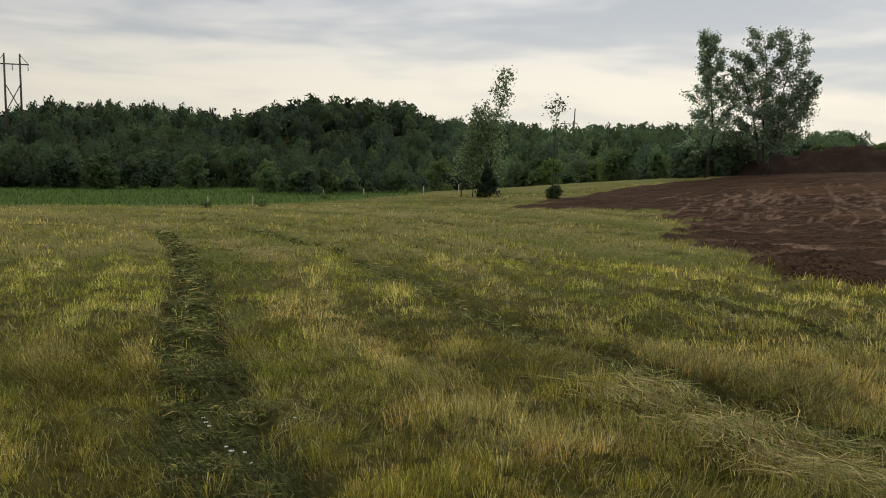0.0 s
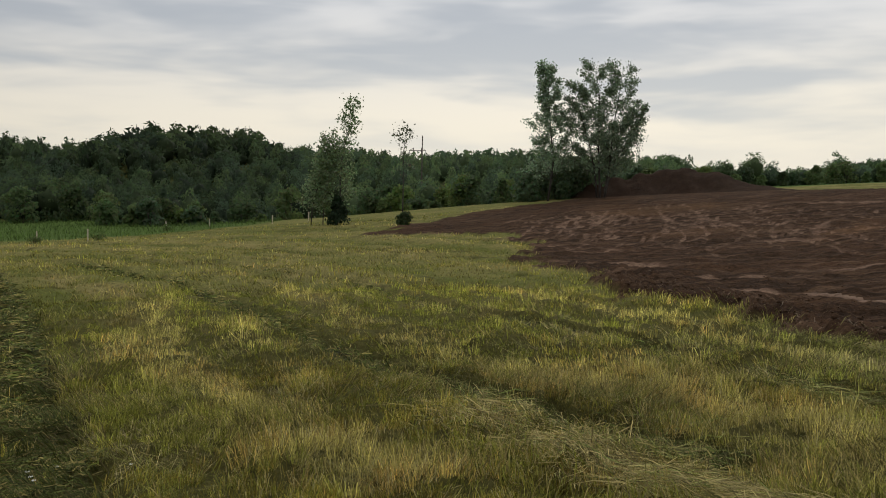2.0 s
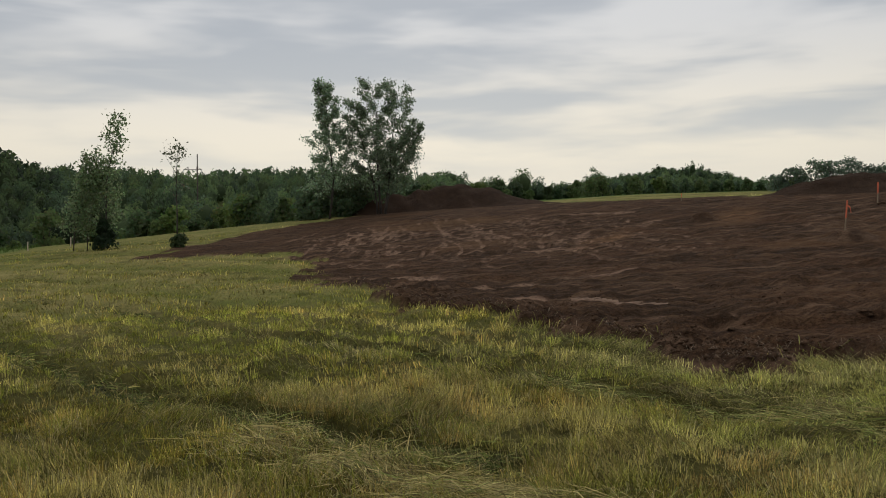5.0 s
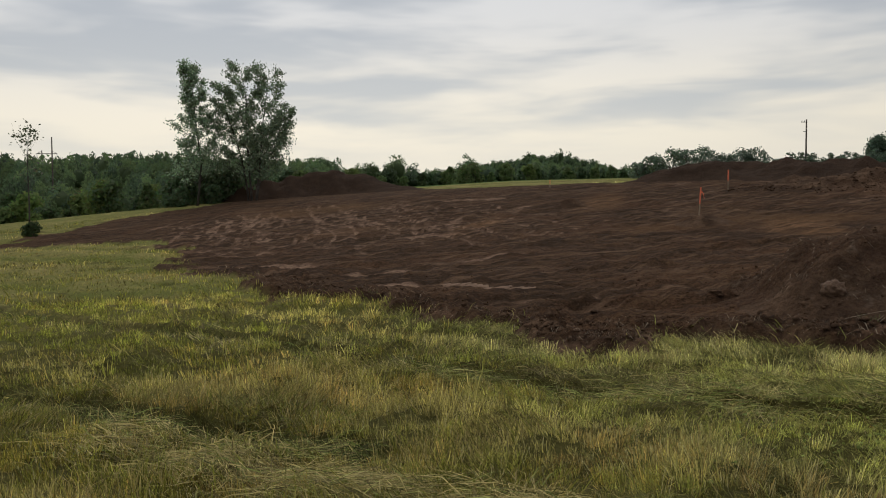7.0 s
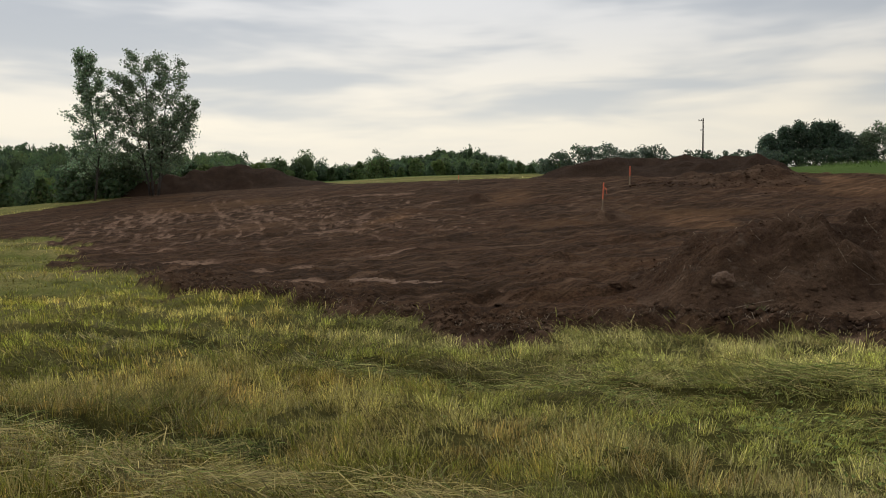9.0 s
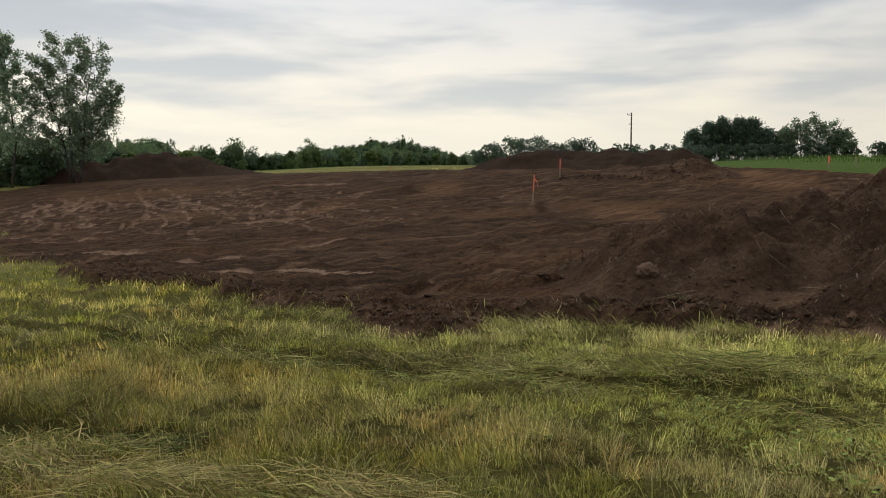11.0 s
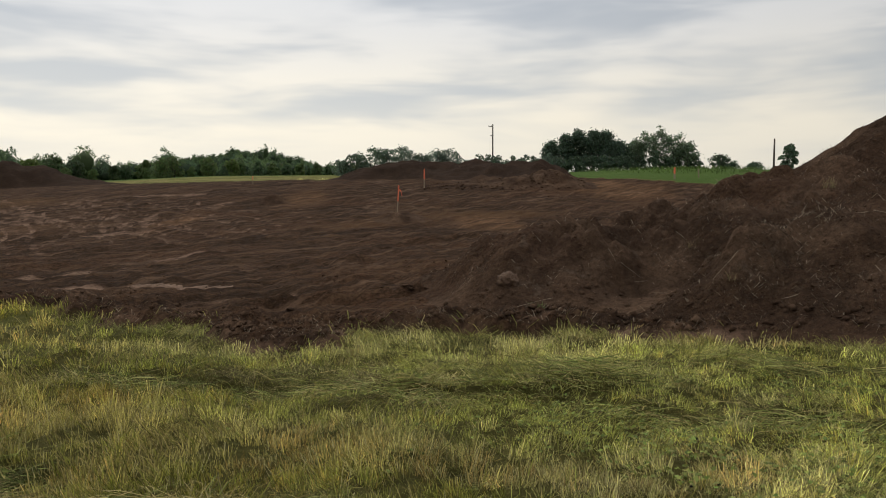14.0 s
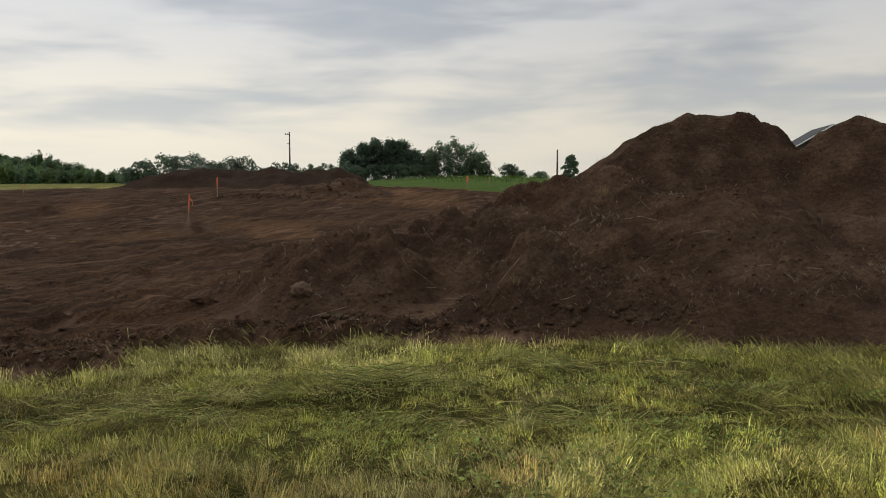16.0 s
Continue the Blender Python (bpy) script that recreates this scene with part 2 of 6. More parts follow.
def pressed(x, y):
    """Up to 1 on the pressed strips."""
    x, y = np.asarray(x, float), np.asarray(y, float)
    out = np.zeros(x.shape)
    near = np.flatnonzero((np.hypot(x, y) < 85) & (x > 4) & (y > 4))
    px, py = x[near], y[near]
    jx, jy = px + 0.12 * fbm(px, py, 1.5, 3, 121), py + 0.12 * fbm(px, py, 1.5, 3, 123)
    worn = np.clip(0.85 + 0.6 * fbm(px, py, 1.1, 4, 125), 0.15, 1.0)
    m = np.zeros(px.shape)
    for line, half, pale in STROKES:
        lx, ly = [p[0] for p in line], [p[1] for p in line]
        by = np.flatnonzero((jx > min(lx) - 1) & (jx < max(lx) + 1) & (jy > min(ly) - 1) & (jy < max(ly) + 1))
        if len(by):
            d, s = along(line, jx[by], jy[by])
            m[by] = np.maximum(m[by], (1 - smoothstep(d, half * 0.6, half * 1.25)) * pale)
    out[near] = m * worn
    return out


def ruts(x, y):
    """Tracks and smears of the earth movers, as relief."""
    wx, wy = x + 2.0 * fbm(x, y, 9, 2, 21), y + 2.0 * fbm(x, y, 9, 2, 23)
    a = fbm(wx * 0.35 + wy * 0.2, wy * 1.0 - wx * 0.55, 0.8, 3, 41)
    return a


def clods(x, y, cell, seed, full=0.75):
    """Rounded lumps strewn at random, about cell apart: 0 between them, up to 1 on the largest."""
    u, v = x / cell + seed * 3.7, y / cell + seed * 1.9
    i, j = np.floor(u).astype(int), np.floor(v).astype(int)
    out = np.zeros(np.shape(x))
    for di in (-1, 0, 1):
        for dj in (-1, 0, 1):
            a, b = (i + di) & 255, (j + dj) & 255
            px_, py_ = i + di + LATTICE[a, b], j + dj + LATTICE[b, (a + 97) & 255]
            size = LATTICE[(a + 41) & 255, (b + 13) & 255]
            rad = 0.25 + 0.6 * size
            d2 = ((u - px_) ** 2 + (v - py_) ** 2 * (0.7 + 0.8 * LATTICE[(b + 7) & 255, a])) / rad ** 2
            out = np.maximum(out, np.where(size > 1 - full, (0.4 + 0.6 * size) * np.sqrt(np.clip(1 - d2, 0, 1)), 0))
    return out


# low berms of loose earth beside the blade's passes: plan line, height, half width
BERMS = [([(10.6, 10.6), (12.4, 10.0), (14.6, 8.9)], 0.13, 0.22), ([(8.4, 9.6), (9.6, 8.9), (11.0, 7.7)], 0.15, 0.24), ([(13.0, 14.5), (16.5, 13.0)], 0.09, 0.25), ([(9.5, 16.5), (12.5, 15.8)], 0.06, 0.2),
         ([(17, 22), (22, 20.5)], 0.10, 0.3), ([(9.8, 20.6), (13.5, 20.2)], 0.06, 0.2), ([(20, 16.5), (25, 14.5)], 0.12, 0.35)]


def berms(x, y):
    out = np.zeros(np.shape(x))
    jx, jy = x + 0.25 * fbm(x, y, 1.1, 3, 131), y + 0.25 * fbm(x, y, 1.1, 3, 133)
    for line, h, half in BERMS:
        d, s = along(line, jx, jy)
        out = np.maximum(out, 1.45 * h * np.exp(-(d / half) ** 2) * (0.6 + 0.7 * np.abs(fbm(x, y, 0.5, 3, 135))) * np.sin(math.pi * np.clip(s, 0.04, 0.96)) ** 0.5)
    return out


def hummocks(x, y):
    """Clumps and rows in the matted turf."""
    return 0.045 * fbm(x, y, 0.5, 2, 12) + 0.06 * np.clip(swath(x + 0.2 * fbm(x, y, 1.0, 2, 13), y), -1, 1) * smoothstep(np.hypot(x, y), 4, 9)


def ground_z(x, y):
    x, y = np.asarray(x, float), np.asarray(y, float)
    s, r = soil(x, y), np.hypot(x, y)
    near = 1 - smoothstep(r, 30, 90)
    turf = 0.04 * fbm(x, y, 1.2, 3, 2) + hummocks(x, y) - 0.12 * trodden(x, y)
    rim, _ = along(SOIL[5:20], x, y)
    bare = 0.075 * fbm(x, y, 0.9, 4, 4, 0.65) + 0.06 * np.abs(fbm(x, y, 0.32, 3, 6, 0.6)) * (0.4 + 1.1 * np.exp(-(rim / 1.6) ** 2)) + 0.06 * ruts(x, y) + 0.03 - 0.035 * pressed(x, y) + berms(x, y)
    bare = bare + np.exp(-(rim / 1.3) ** 2) * (0.06 * clods(x, y, 0.42, 5) + 0.06 * clods(x, y, 0.22, 6) + 0.05 * fbm(x, y, 0.16, 2, 7)) + 0.03 * clods(x, y, 0.5, 9, 0.3)
    edge = 0.07 * np.exp(-((s - 0.6) / 0.3) ** 2) * (1 + fbm(x, y, 0.7, 3, 61))
    return land(x, y) + near * (turf * (1 - s) + bare * s + edge)


# ---------------------------------------------------------------- mesh helpers
def mesh_np(name, verts, faces, mats=(), colors=None, smooth=False, masks=None):
    """A mesh from arrays of points and of triangles or quads, with a colour a point if given."""
    verts, faces = np.asarray(verts, np.float32), np.asarray(faces, np.int32)
    me = bpy.data.meshes.new(name)
    me.vertices.add(len(verts))
    me.vertices.foreach_set("co", verts.ravel())
    k = faces.shape[1]
    me.loops.add(faces.size)
    me.loops.foreach_set("vertex_index", faces.ravel())
    me.polygons.add(len(faces))
    me.polygons.foreach_set("loop_start", np.arange(0, faces.size, k, dtype=np.int32))
    if smooth:
        me.polygons.foreach_set("use_smooth", np.ones(len(faces), bool))
    if colors is not None:
        at = me.color_attributes.new("tint", "FLOAT_COLOR", "POINT")
        at.data.foreach_set("color", np.asarray(colors, np.float32).ravel())
    if masks is not None:
        at = me.color_attributes.new("mask", "FLOAT_COLOR", "POINT")
        at.data.foreach_set("color", np.asarray(masks, np.float32).ravel())
    me.update(calc_edges=True)
    me.validate()
    for m in mats:
        me.materials.append(m)
    return me


def part(name, data, material, parent, label=""):
    """Links a bmesh or mesh as one part of a thing."""
    if isinstance(data, bmesh.types.BMesh):
        me = bpy.data.meshes.new(name)
        data.to_mesh(me)
        data.free()
    else:
        me = data
    if material and not me.materials:
        me.materials.append(material)
    ob = new(name, me)
    ob.parent = parent
    return tagged(ob, label)


def thing(name, x, y, z, label, category, group="", turn=0.0):
    ob = new(name)
    ob.matrix_basis = pose(x, y, z, 0, 0, turn)
    ob.empty_display_size = 0.2
    return tagged(ob, label, category, group)


def tube(path, radii, sides=7):
    """Arrays of a tapered tube along points."""
    path, V, Fc = [Vector(p) for p in path], [], []
    for k, p in enumerate(path):
        d = (path[min(k + 1, len(path) - 1)] - path[max(k - 1, 0)]).normalized()
        q = d.to_track_quat("Z", "X")
        for s in range(sides):
            a = 2 * math.pi * s / sides
            V.append(p + q @ Vector((math.cos(a) * radii[k], math.sin(a) * radii[k], 0)))
    for k in range(len(path) - 1):
        for s in range(sides):
            i, j = k * sides + s, k * sides + (s + 1) % sides
            Fc += [(i, j, j + sides), (i, j + sides, i + sides)]
    n = len(path) - 1
    V += [path[0], path[-1]]
    for s in range(sides):
        Fc += [(len(V) - 2, (s + 1) % sides, s), (len(V) - 1, n * sides + s, n * sides + (s + 1) % sides)]
    return np.array([tuple(v) for v in V]), np.array(Fc)


def joined(pieces):
    V, Fc, n = [], [], 0
    for v, f in pieces:
        V.append(v)
        Fc.append(f + n)
        n += len(v)
    return np.concatenate(V), np.concatenate(Fc)


def box_bm(sx, sy, sz, x=0, y=0, z=0, bevel=0.0):
    """A bmesh box of that size, its base centre at x, y, z."""
    bm = bmesh.new()
    bmesh.ops.create_cube(bm, size=1, matrix=Matrix.Translation((x, y, z + sz / 2)) @ Matrix.Diagonal((sx, sy, sz, 1)))
    if bevel:
        bmesh.ops.bevel(bm, geom=bm.edges[:], offset=bevel, segments=2, affect="EDGES")
    return bm


# ---------------------------------------------------------------- materials
def material(name):
    m = bpy.data.materials.new(name)
    m.use_nodes = True
    return m, nodes_of(m.node_tree)


def finish(add, shader, bump=None, strength=0.5, distance=0.02):
    if bump is not None:
        b = add("ShaderNodeBump", Strength=strength, Distance=distance, Height=bump)
        shader.id_data.links.new(b.outputs[0], shader.inputs["Normal"])
    add("ShaderNodeOutputMaterial", Surface=shader.outputs[0])


def noise_tex(add, vec, scale, detail=4.0, rough=0.55, dist=0.0):
    return add("ShaderNodeTexNoise", Vector=vec, Scale=scale, Detail=detail, Roughness=rough, Distortion=dist).outputs[0]


def plain_material(name, dark, light, scale=8.0, rough=0.7, metal=0.0, bump=0.3, stretch=(1, 1, 1)):
    m, add = material(name)
    vec = add("ShaderNodeMapping", i0=add("ShaderNodeTexCoord").outputs["Object"])
    vec.inputs["Scale"].default_value = stretch
    a = noise_tex(add, vec.outputs[0], scale, 5)
    b = noise_tex(add, vec.outputs[0], scale * 0.17, 3)
    f = span(add, maths(add, "ADD", maths(add, "MULTIPLY", a, 0.6), maths(add, "MULTIPLY", b, 0.4)), 0.35, 0.65)
    s = add("ShaderNodeBsdfPrincipled", Base_Color=mix(add, f, (*dark, 1), (*light, 1)), Roughness=rough, Metallic=metal)
    s.inputs["Specular IOR Level"].default_value = 0.5 if rough < 0.7 else 0.2
    finish(add, s, a, bump, 0.01)
    return m


def leaf_material(name, gain=1.0, through=0.25):
    """Foliage and grass: the plant's own tint, and light let through."""
    m, add = material(name)
    tint = add("ShaderNodeAttribute")
    tint.attribute_name = "tint"
    rnd = add("ShaderNodeObjectInfo").outputs["Random"]
    v = add("ShaderNodeHueSaturation", Color=tint.outputs["Color"], Value=span(add, rnd, 0, 1, 0.85 * gain, 1.15 * gain), Hue=span(add, rnd, 0, 1, 0.492, 0.508))
    s = add("ShaderNodeBsdfPrincipled", Base_Color=v.outputs[0], Roughness=0.75)
    s.inputs["Specular IOR Level"].default_value = 0.12
    t = add("ShaderNodeBsdfTranslucent", Color=v.outputs[0])
    x = add("ShaderNodeMixShader", i0=through, i1=s.outputs[0], i2=t.outputs[0])
    add("ShaderNodeOutputMaterial", Surface=x.outputs[0])
    return m


def soil_nodes(add, vec):
    """Base colour and relief of the reddish-brown earth."""
    big = noise_tex(add, vec, 0.22, 4, 0.6, 0.4)
    mid = noise_tex(add, vec, 1.6, 5, 0.62)
    fine = noise_tex(add, vec, 11.0, 7, 0.7)
    c = mix(add, span(add, mid, 0.32, 0.68), (0.0263, 0.0150, 0.0085, 1), (0.0663, 0.0372, 0.0202, 1))
    c = mix(add, span(add, big, 0.42, 0.68), c, mix(add, mid, (0.0537, 0.0281, 0.0150, 1), (0.0875, 0.0462, 0.0244, 1)))
    c = mix(add, span(add, fine, 0.36, 0.62), mix(add, 0.6, c, (0.0150, 0.0100, 0.0075, 1)), c)
    grain = noise_tex(add, vec, 30.0, 4, 0.8)
    c = mix(add, span(add, grain, 0.50, 0.36), c, mix(add, 0.65, c, (0.010, 0.007, 0.005, 1)))
    c = mix(add, maths(add, "MULTIPLY", span(add, grain, 0.56, 0.70), 0.55), c, (0.120, 0.074, 0.048, 1))
    grit = add("ShaderNodeTexVoronoi", Vector=vec, Scale=9.0).outputs[0]
    return c, maths(add, "SUBTRACT", fine, maths(add, "MULTIPLY", grit, 0.5)), mid


def ground_material():
    m, add = material("hayfield_and_bare_soil")
    vec = add("ShaderNodeTexCoord").outputs["Object"]
    mask = add("ShaderNodeAttribute")
    mask.attribute_name = "mask"
    ch = add("ShaderNodeSeparateColor", Color=mask.outputs["Color"])
    dirt, pale, lush = ch.outputs[0], ch.outputs[1], ch.outputs[2]
    earth, fine, mid = soil_nodes(add, vec)
    # dried smears where tracked machines have pressed the soil flat
    rag = noise_tex(add, vec, 3.4, 6, 0.7, 0.3)
    dry = span(add, maths(add, "ADD", pale, maths(add, "MULTIPLY", maths(add, "SUBTRACT", rag, 0.5), 0.7)), 0.12, 0.85)
    dry = maths(add, "MULTIPLY", dry, span(add, fine, -0.08, 0.24))
    warp = add("ShaderNodeTexNoise", Vector=vec, Scale=0.15, Detail=1.0)
    moved = add("ShaderNodeVectorMath", i0=warp.outputs["Color"], i1=(4.5, 4.5, 0.0))
    moved.operation = "MULTIPLY"
    sway = add("ShaderNodeVectorMath", i0=vec, i1=moved.outputs[0])
    drawn = add("ShaderNodeMapping", i0=sway.outputs[0])
    drawn.inputs["Rotation"].default_value = (0, 0, radians(28))
    drawn.inputs["Scale"].default_value = (0.22, 2.6, 1)
    scrape = noise_tex(add, drawn.outputs[0], 1.0, 7, 0.72, 0.1)
    scrape = maths(add, "ADD", scrape, maths(add, "MULTIPLY", maths(add, "SUBTRACT", noise_tex(add, vec, 7.0, 5, 0.7), 0.5), 0.22))
    earth = mix(add, maths(add, "MULTIPLY", span(add, scrape, 0.50, 0.66), 0.55), earth, (0.092, 0.055, 0.030, 1))
    earth = mix(add, maths(add, "MULTIPLY", span(add, scrape, 0.47, 0.34), 0.5), earth, (0.012, 0.0075, 0.005, 1))
    earth = mix(add, maths(add, "MULTIPLY", dry, 0.85), earth, mix(add, span(add, mid, 0.35, 0.65), (0.105, 0.063, 0.041, 1), (0.205, 0.132, 0.090, 1)))
    comb = add("ShaderNodeMapping", i0=vec)
    comb.inputs["Rotation"].default_value = (0, 0, radians(40))
    comb.inputs["Scale"].default_value = (0.28, 2.4, 1)
    combed = noise_tex(add, comb.outputs[0], 1.0, 6, 0.7, 0.35)
    earth = mix(add, maths(add, "MULTIPLY", span(add, combed, 0.53, 0.66), 0.55), earth, (0.130, 0.080, 0.050, 1))
    earth = mix(add, maths(add, "MULTIPLY", span(add, combed, 0.47, 0.36), 0.6), earth, (0.014, 0.008, 0.005, 1))
    ochre = span(add, noise_tex(add, vec, 0.07, 3, 0.5), 0.55, 0.72)
    earth = mix(add, maths(add, "MULTIPLY", ochre, 0.5), earth, (0.095, 0.052, 0.024, 1))
    earth = mix(add, maths(add, "MULTIPLY", lush, 0.5), earth, mix(add, span(add, combed, 0.4, 0.6), (0.070, 0.038, 0.019, 1), (0.160, 0.088, 0.044, 1)))
    earth = mix(add, span(add, noise_tex(add, vec, 13.0, 6, 0.75), 0.38, 0.52), mix(add, 0.45, earth, (0.008, 0.005, 0.004, 1)), earth)
    thatch = mix(add, fine, (0.036, 0.034, 0.010, 1), (0.125, 0.110, 0.036, 1))
    green = mix(add, fine, (0.062, 0.070, 0.017, 1), (0.150, 0.162, 0.042, 1))
    straw = mix(add, fine, (0.130, 0.110, 0.040, 1), (0.33, 0.275, 0.112, 1))
    far = mix(add, pale, green, straw)
    far = mix(add, maths(add, "MULTIPLY", span(add, noise_tex(add, vec, 0.55, 5, 0.65, 0.6), 0.56, 0.68), 0.7), far, (0.035, 0.032, 0.012, 1))
    turf = mix(add, mask.outputs["Alpha"], thatch, far)
    turf = mix(add, lush, turf, mix(add, noise_tex(add, vec, 0.5, 4), (0.035, 0.062, 0.014, 1), (0.070, 0.105, 0.026, 1)))
    s = add("ShaderNodeBsdfPrincipled", Base_Color=mix(add, dirt, turf, earth), Roughness=1.0)
    s.inputs["Specular IOR Level"].default_value = 0.02
    finish(add, s, maths(add, "ADD", maths(add, "ADD", fine, maths(add, "MULTIPLY", mid, 2.0)), maths(add, "MULTIPLY", scrape, 0.8)), 0.9, 0.06)
    return m


def heap_material(name="dug_soil", relief=0.9, crusty=0.6, humus=0.0):
    m, add = material(name)
    vec = add("ShaderNodeTexCoord").outputs["Object"]
    earth, fine, mid = soil_nodes(add, vec)
    crust = span(add, noise_tex(add, vec, 0.8, 4, 0.6, 0.5), 0.42, 0.62)
    earth = mix(add, maths(add, "MULTIPLY", crust, crusty), earth, mix(add, span(add, mid, 0.35, 0.65), (0.063, 0.0405, 0.0255, 1), (0.130, 0.082, 0.051, 1)))
    red = span(add, noise_tex(add, vec, 0.55, 5, 0.65, 0.8), 0.54, 0.66)
    earth = mix(add, maths(add, "MULTIPLY", red, crusty), earth, mix(add, span(add, fine, 0.35, 0.6), (0.049, 0.029, 0.0185, 1), (0.138, 0.079, 0.049, 1)))
    grey = span(add, noise_tex(add, vec, 2.3, 6, 0.7, 0.4), 0.58, 0.68)
    earth = mix(add, maths(add, "MULTIPLY", grey, crusty), earth, (0.100, 0.074, 0.053, 1))
    dim = mix(add, 0.45, earth, (0.008, 0.005, 0.0035, 1))
    earth = mix(add, span(add, noise_tex(add, vec, 16.0, 6, 0.75), 0.40, 0.56), dim, earth)
    bits = span(add, noise_tex(add, vec, 34.0, 3, 0.6), 0.64, 0.70)
    earth = mix(add, maths(add, "MULTIPLY", maths(add, "MULTIPLY", bits, span(add, mid, 0.42, 0.60)), crusty), earth, (0.21, 0.160, 0.115, 1))
    earth = mix(add, 0.22, earth, (0.090, 0.057, 0.038, 1))
    earth = mix(add, humus, earth, (0.020, 0.014, 0.011, 1))
    s = add("ShaderNodeBsdfPrincipled", Base_Color=earth, Roughness=1.0)
    s.inputs["Specular IOR Level"].default_value = 0.02
    finish(add, s, maths(add, "ADD", fine, maths(add, "MULTIPLY", mid, 2.0)), relief, 0.08)
    return m


GROUND, HEAP, LEAF, GRASS = ground_material(), heap_material("dug_soil", 1.0, 0.60), leaf_material("foliage", 1.0, 0.5), leaf_material("grass_blades", 1.0, 0.3)
CRUMB = heap_material("crumbled_soil", 0.0)
TOPSOIL = heap_material("black_topsoil", 0.9, 0.2, 0.6)
BARK = plain_material("bark", (0.028, 0.024, 0.020), (0.075, 0.065, 0.055), 9, 0.85, 0, 0.6, (1, 1, 0.3))
POLE_WOOD = plain_material("weathered_pole_wood", (0.05, 0.04, 0.032), (0.12, 0.10, 0.085), 7, 0.8, 0, 0.4, (1, 1, 0.1))
PALE_LATH = plain_material("sun_bleached_lath", (0.42, 0.36, 0.27), (0.55, 0.48, 0.38), 12, 0.7, 0, 0.3, (1, 1, 0.1))
LATH = plain_material("bare_lath_wood", (0.20, 0.15, 0.10), (0.32, 0.25, 0.17), 12, 0.7, 0, 0.3, (1, 1, 0.1))
ORANGE = plain_material("fluorescent_orange_paint", (0.62, 0.12, 0.05), (0.78, 0.18, 0.08), 10, 0.6, 0, 0.1)
METAL = plain_material("grey_metal", (0.25, 0.26, 0.27), (0.4, 0.41, 0.42), 10, 0.45, 0.8, 0.1)
STONE = plain_material("sandy_clay_clod", (0.060, 0.036, 0.023), (0.11, 0.068, 0.042), 6, 0.9, 0, 0.7)
DRIED = plain_material("dried_clay_print", (0.11, 0.070, 0.046), (0.20, 0.130, 0.088), 9, 1.0, 0, 0.6)
STRAW = plain_material("dry_root_and_straw", (0.16, 0.125, 0.085), (0.34, 0.28, 0.20), 9, 0.8, 0, 0.2)
WITHERED = plain_material("withered_orange_leaf", (0.38, 0.17, 0.04), (0.55, 0.28, 0.08), 30, 0.8, 0, 0.2)
SHINGLE = plain_material("dark_roof_shingle", (0.035, 0.035, 0.038), (0.07, 0.07, 0.075), 6, 1.0, 0, 0.4)
SIDING = plain_material("dark_stained_siding", (0.045, 0.040, 0.036), (0.075, 0.068, 0.062), 3, 0.8, 0, 0.1)
TRIM = plain_material("white_trim_paint", (0.72, 0.72, 0.70), (0.82, 0.82, 0.80), 4, 0.5, 0, 0.1)
PANE, add = material("dark_window_glass")
s = add("ShaderNodeBsdfPrincipled", Base_Color=(0.02, 0.022, 0.025, 1), Roughness=0.06)
finish(add, s)

